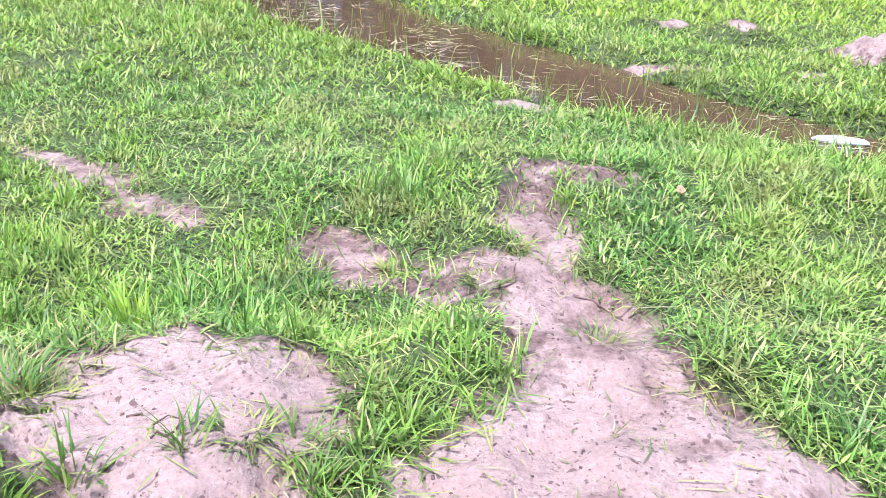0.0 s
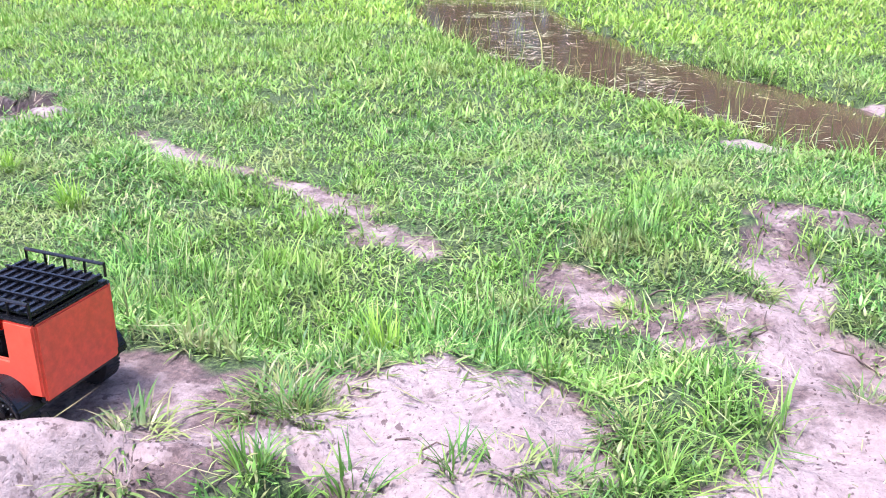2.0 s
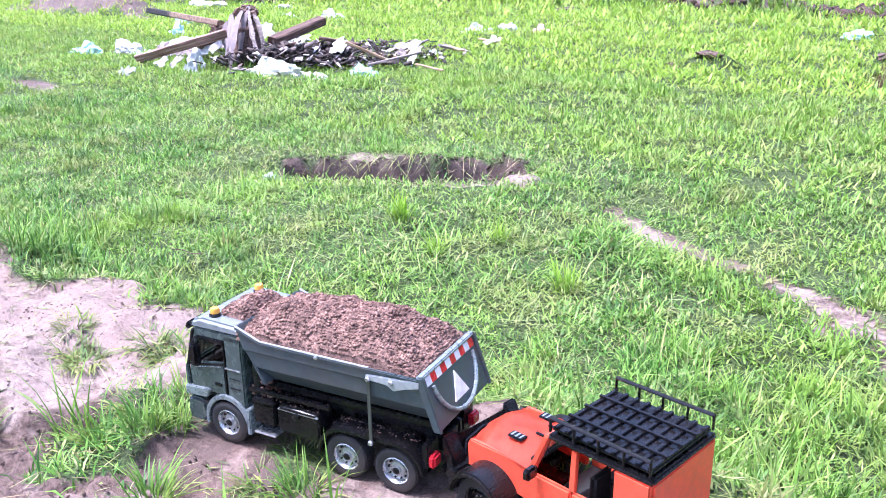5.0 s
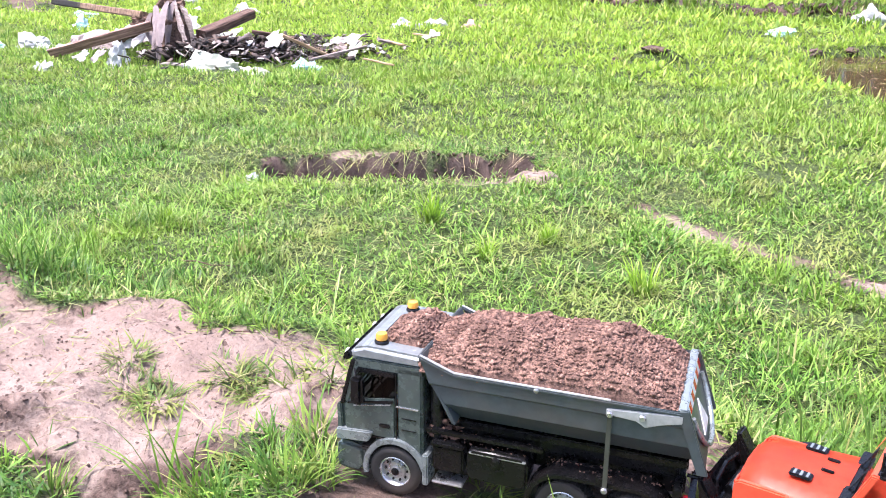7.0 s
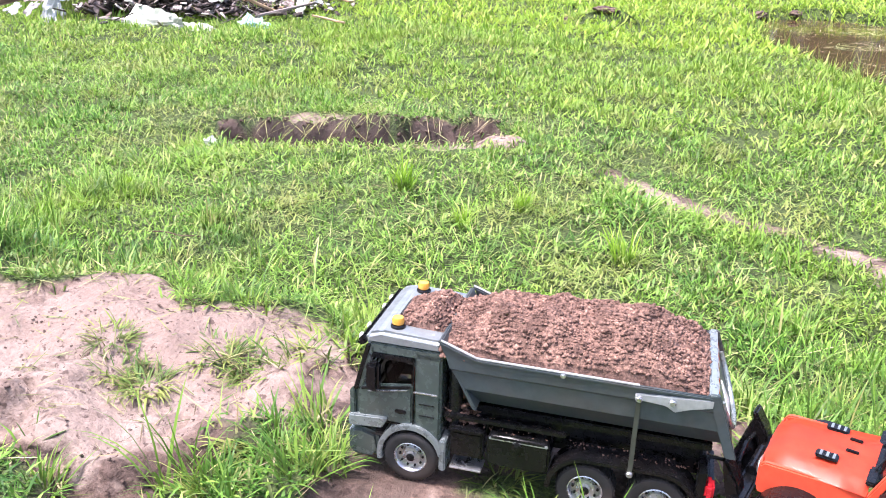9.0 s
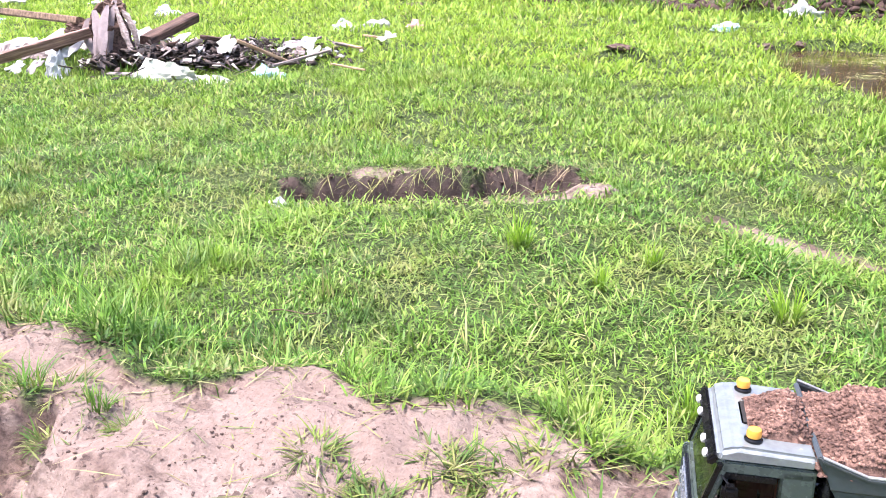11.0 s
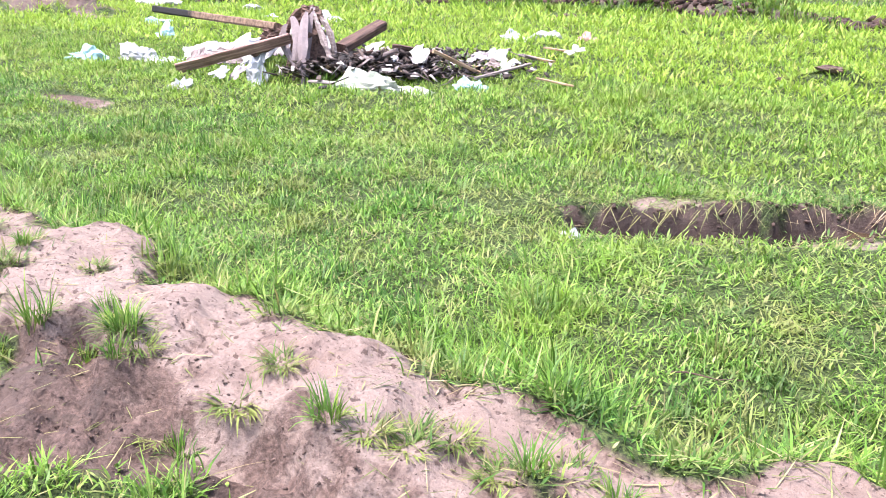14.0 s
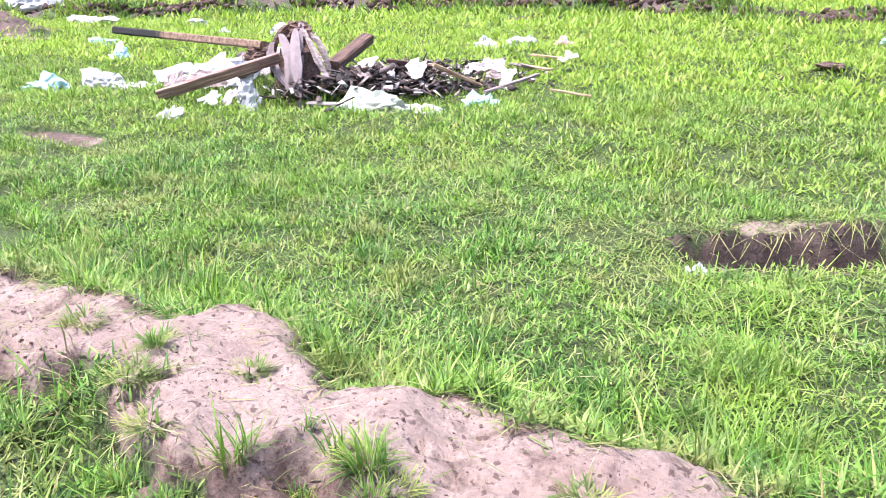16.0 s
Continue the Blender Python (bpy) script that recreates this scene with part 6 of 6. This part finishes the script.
    me = splinter_mesh("splinters", rn, 1700, SPLINTERS)
    tagged(new("splinters", me), "tangle of dark rotten splinters and broken laths", "wood splinters", kind="stuff")
    # plastic, cloth and scraps
    bag = "slumped white plastic bag on the grass"
    for k, (x, y, sx, sy, sz, turn) in enumerate(((-7.91, 4.78, 0.17, 0.12, 0.15, 5), (-7.5, 4.72, 0.16, 0.09, 0.06, 20), (-7.72, 4.7, 0.1, 0.07, 0.06, -20), (-6.55, 3.83, 0.07, 0.05, 0.06, 0), (-6.4, 4.36, 0.08, 0.06, 0.16, 20), (-6.3, 4.22, 0.05, 0.05, 0.1, 0), (-6.95, 5.9, 0.16, 0.1, 0.12, 8), (-5.75, 5.35, 0.12, 0.07, 0.08, 0), (-5.96, 7.5, 0.16, 0.1, 0.09, 0), (-5.75, 7.75, 0.14, 0.1, 0.08, 0), (-6.1, 7.65, 0.08, 0.07, 0.07, 40), (-8.37, 7.86, 0.14, 0.1, 0.1, 0), (-9.19, 7.91, 0.1, 0.08, 0.06, 0), (-10.16, 8.73, 0.14, 0.1, 0.08, 0), (-11.53, 8.41, 0.28, 0.14, 0.13, 10), (-13.25, 9.1, 0.3, 0.2, 0.2, 0), (-12.7, 9.0, 0.25, 0.15, 0.14, 30), (-2.0, 10.2, 0.22, 0.1, 0.16, -30), (-3.52, 2.53, 0.035, 0.025, 0.03, 10), (-0.4, 9.0, 0.2, 0.12, 0.12, 0))):
        crumpled("plastic_bag", PLASTIC, x, y, sx, sy, sz, turn, k + 1, bag, "plastic bag")
    # torn sheets of film and card lying one over another beside the board
    for k, (x, y, r, z, turn, tip) in enumerate(((-7.3, 4.8, 0.13, 0.05, 0, 12), (-7.1, 4.72, 0.12, 0.06, 40, 18), (-6.95, 4.85, 0.14, 0.07, 80, 25), (-6.85, 4.6, 0.13, 0.07, 10, 30), (-6.72, 4.78, 0.12, 0.1, 60, 28), (-6.72, 4.99, 0.12, 0.12, 120, 35), (-7.2, 5.05, 0.15, 0.05, 30, 15), (-7.0, 5.15, 0.16, 0.08, 75, 25), (-6.85, 5.3, 0.12, 0.1, 20, 30), (-7.45, 5.0, 0.1, 0.05, 60, 14), (-6.6, 4.55, 0.1, 0.08, 150, 35), (-7.05, 4.5, 0.08, 0.05, 95, 20), (-6.48, 4.1, 0.07, 0.05, 20, 25), (-6.38, 4.16, 0.06, 0.05, 70, 25), (-6.62, 5.25, 0.1, 0.16, 0, 40))):
        torn_sheet(x, y, z + 0.03, r * 1.05, turn, tip + 14, (PLASTIC, CARD, PLASTIC, OLDWOOD)[k % 4], k)
    # scraps in the heap
    rs = random.Random(77)
    for k in range(22):
        u = rs.random()
        x, y = -6.05 + 0.85 * u + rs.gauss(0, 0.12), 4.8 + 1.15 * u + rs.gauss(0, 0.2)
        torn_sheet(x, y, 0.05 + 0.15 * rs.random() * (1 - 0.5 * u), rs.uniform(0.03, 0.085), rs.uniform(0, 360), rs.uniform(10, 55), (PLASTIC, CARD, OLDWOOD, BROWNWOOD, CLOTH)[k % 5], 30 + k, "ragged scrap lying in the rubbish heap")
    for k, (x, y, sx, sy, sz) in enumerate(((-8.13, 4.45, 0.14, 0.09, 0.11), (-5.1, 4.86, 0.09, 0.05, 0.09), (-2.62, 8.8, 0.13, 0.07, 0.07), (-9.75, 6.75, 0.13, 0.08, 0.08), (-8.83, 5.94, 0.1, 0.08, 0.1), (-7.7, 5.65, 0.06, 0.05, 0.06))):
        crumpled("plastic_bag", TEAL, x, y, sx, sy, sz, 15, k + 40, "crumpled pale blue plastic bag on the grass", "plastic bag")
    crumpled("dropped_cloth", CLOTH, -5.62, 4.52, 0.2, 0.07, 0.13, 25, 60, "dirty pale cloth thrown on the grass", "cloth")
    crumpled("dropped_cloth", CLOTH, -5.35, 4.62, 0.1, 0.04, 0.06, 5, 61, "dirty pale cloth thrown on the grass", "cloth")
    crumpled("faded_scrap", PINK, -5.38, 7.81, 0.1, 0.07, 0.08, 0, 62, "faded pink scrap lying on the grass", "scrap")
    timber("lath", (-5.08, 4.9, 0.05), (-4.85, 5.25, 0.12), 0.03, 0.015, OLDWOOD, "loose grey lath lying on the grass", 0, 90)
    timber("lath", (-4.7, 5.0, 0.07), (-4.45, 5.0, 0.045), 0.02, 0.012, FRESHWOOD, "loose pale lath lying on the grass", 0, 91)
    timber("lath", (-5.25, 6.1, 0.06), (-4.95, 5.9, 0.06), 0.04, 0.012, FRESHWOOD, "loose pale lath lying on the grass", 0, 92)
    timber("lath", (-5.35, 6.7, 0.06), (-5.05, 6.55, 0.06), 0.04, 0.012, FRESHWOOD, "loose pale lath lying on the grass", 0, 93)
    # white bottle-like float in the pond
    bm = bmesh.new()
    bmesh.ops.create_uvsphere(bm, u_segments=18, v_segments=10, radius=1.0)
    bmesh.ops.scale(bm, vec=(0.11, 0.03, 0.02), verts=bm.verts)
    rumple(bm, 0.008, 18, 3)
    ob = part("white_scrap", bm, PLASTIC, smooth_it=True)
    ob.matrix_basis = pose(1.51, 3.33, -0.055, 0, 0, -12)
    tagged(ob, "long white plastic scrap floating in muddy water", "scrap")
    # stones and dark lumps out on the lawn
    for k, (x, y, s) in enumerate(((-3.15, 6.65, 0.16), (-3.5, 6.75, 0.1), (-6.6, 10.4, 0.3), (-6.1, 10.3, 0.2), (-2.2, 7.9, 0.2), (-1.95, 8.2, 0.16), (-4.3, 8.2, 0.05), (-5.0, 9.2, 0.05))):
        bm = bmesh.new()
        bmesh.ops.create_icosphere(bm, subdivisions=3, radius=1)
        rumple(bm, 0.5, 2.2, k * 3.3)
        bmesh.ops.scale(bm, vec=(s * 0.6, s * 0.35, s * 0.16), verts=bm.verts)
        ob = part("earth_lump", bm, CRUMB)
        ob.matrix_basis = pose(x, y, g(x, y) + s * 0.04, 0, 0, 20 * k)
        tagged(ob, "dark lump of dug earth on the lawn", "earth lump", "lumps of earth")


# ---- woods beyond the field, mirrored in the pond ----
def build_woods():
    rng = np.random.default_rng(44)
    n = 21000
    a = rng.uniform(radians(35), radians(160), n)
    d = rng.uniform(42, 52, n)
    top = 14 + 10 * fractal(a * 9, a * 0, 1.0, 4)
    z = top * rng.random(n) ** 0.7
    x, y = d * np.cos(a), d * np.sin(a)
    me = blade_mesh("woods", x, y, z, rng.uniform(0.7, 1.5, n), rng.uniform(0.7, 1.3, n), rng.uniform(0, 6.3, n), rng.uniform(0.3, 1.6, n), rng.uniform(0, 1, n), 3, WOODS)
    tagged(new("woods", me), "dark green woods beyond the field", "woods", kind="stuff")


WOODS = leaf_material("woodland_leaves", ((0.0, (0.02, 0.04, 0.012)), (0.6, (0.045, 0.08, 0.02)), (1.0, (0.09, 0.12, 0.03))), 0.15)

def build_weeds():
    """Dark rank weeds on the bank and round the heap."""
    rng = np.random.default_rng(61)
    x, y = scatter(rng, -14, 3, 8.6, 13.2, 260)
    d = chain(x, y, BANK)
    keep = (d > -0.35) & (rng.random(len(x)) < 0.3 + 1.6 * fractal(x, y, 1.6, 3))
    x, y = np.repeat(x[keep], 5), np.repeat(y[keep], 5)
    u, w = scatter(rng, -6.9, -5.2, 4.3, 6.1, 500)
    k2 = (rng.random(len(u)) < 0.75 + fractal(u, w, 3, 3)) & (np.abs(w - 4.75 - 1.4 * (u + 6.15)) < 0.45)
    x, y = np.concatenate([x, np.repeat(u[k2], 3)]), np.concatenate([y, np.repeat(w[k2], 3)])
    n = len(x)
    x, y = x + rng.normal(0, 0.03, n), y + rng.normal(0, 0.03, n)
    far = y > 7
    me = blade_mesh("weeds", x, y, height(x, y) - 0.005, rng.uniform(0.07, 0.15, n), rng.uniform(0.006, 0.014, n) * np.where(far, 2.6, 1), rng.uniform(0, 6.3, n), np.abs(rng.normal(0.4, 0.35, n)), rng.uniform(0.1, 1.3, n), 4, TUFT)
    tagged(new("weeds", me), "rank dark green weeds on the bank and heap", "weeds", kind="stuff")


def build_roots():
    rng = np.random.default_rng(52)
    n = 90
    x = -3.55 + 0.98 * rng.random(n)
    y = np.full(n, 3.25)
    # from the field side of the trench, the lip over its wall
    for _ in range(60):
        y = np.where(chain(x, y, TRENCH) < -0.015, y - 0.01, y)
    me = blade_mesh("roots", x, y + 0.01, height(x, y + 0.02) + 0.006, rng.uniform(0.05, 0.17, n), rng.uniform(0.0014, 0.0036, n), rng.normal(-1.57, 0.8, n), rng.uniform(1.7, 2.4, n), rng.uniform(-0.3, 0.9, n), 6, STRAW)
    tagged(new("roots", me), "pale roots hanging down the dug trench wall", "roots", kind="stuff")
    # dry straw and crumbs along the lip
    n = 420
    x = -3.62 + 1.15 * rng.random(n)
    y = np.full(n, 3.3)
    for _ in range(64):
        y = np.where(chain(x, y, TRENCH) < -0.03, y - 0.01, y)
    y = y + np.abs(rng.normal(0, 0.04, n))
    me = blade_mesh("dry_fringe", x, y, height(x, y) + 0.008, rng.uniform(0.03, 0.09, n), rng.uniform(0.0015, 0.0035, n), rng.normal(-1.2, 1.2, n), rng.uniform(0.9, 1.6, n), rng.uniform(0.1, 0.9, n), 4, STEM)
    tagged(new("dry_fringe", me), "dry yellow grass fringe on the trench lip", "plant litter", kind="stuff")
    # clods broken from the wall
    m = 260
    x, y = rng.uniform(-3.6, -2.5, 4000), rng.uniform(2.6, 3.25, 4000)
    t = chain(x, y, TRENCH)
    keep = np.flatnonzero((t > -0.05) & (t < 0.06))[:m]
    x, y = x[keep], y[keep]
    size = rng.uniform(0.003, 0.011, len(x))
    me = clod_mesh("trench_clods", np.stack([x, y, height(x, y) + size * 0.2], -1), size, 53, CRUMB, (0.5, 0.9))
    tagged(new("trench_clods", me), "damp brown clods on the trench wall", "soil", kind="stuff")
    # dug soil thrown up along the far bank
    x, y = scatter(rng, -13.5, 2.0, 8.8, 12.8, 420)
    keep = (chain(x, y, BANK) > -0.05) & (rng.random(len(x)) < 0.55 + 1.6 * fractal(x, y, 1.1, 3))
    x, y = x[keep], y[keep]
    size = rng.uniform(0.015, 0.065, len(x))
    me = clod_mesh("bank_clods", np.stack([x, y, height(x, y) + size * 0.1], -1), size, 54, BANKSOIL, (0.5, 0.9))
    tagged(new("bank_clods", me), "dark brown lumps of dug soil along the bank", "soil", kind="stuff")


BANKSOIL = soil_material("dark_bank_soil", (0.035, 0.02, 0.016), (0.17, 0.1, 0.08))

place_tufts()
build_weeds()
build_roots()
build_litter()
build_sticks()
build_reeds()
build_heap()
build_woods()
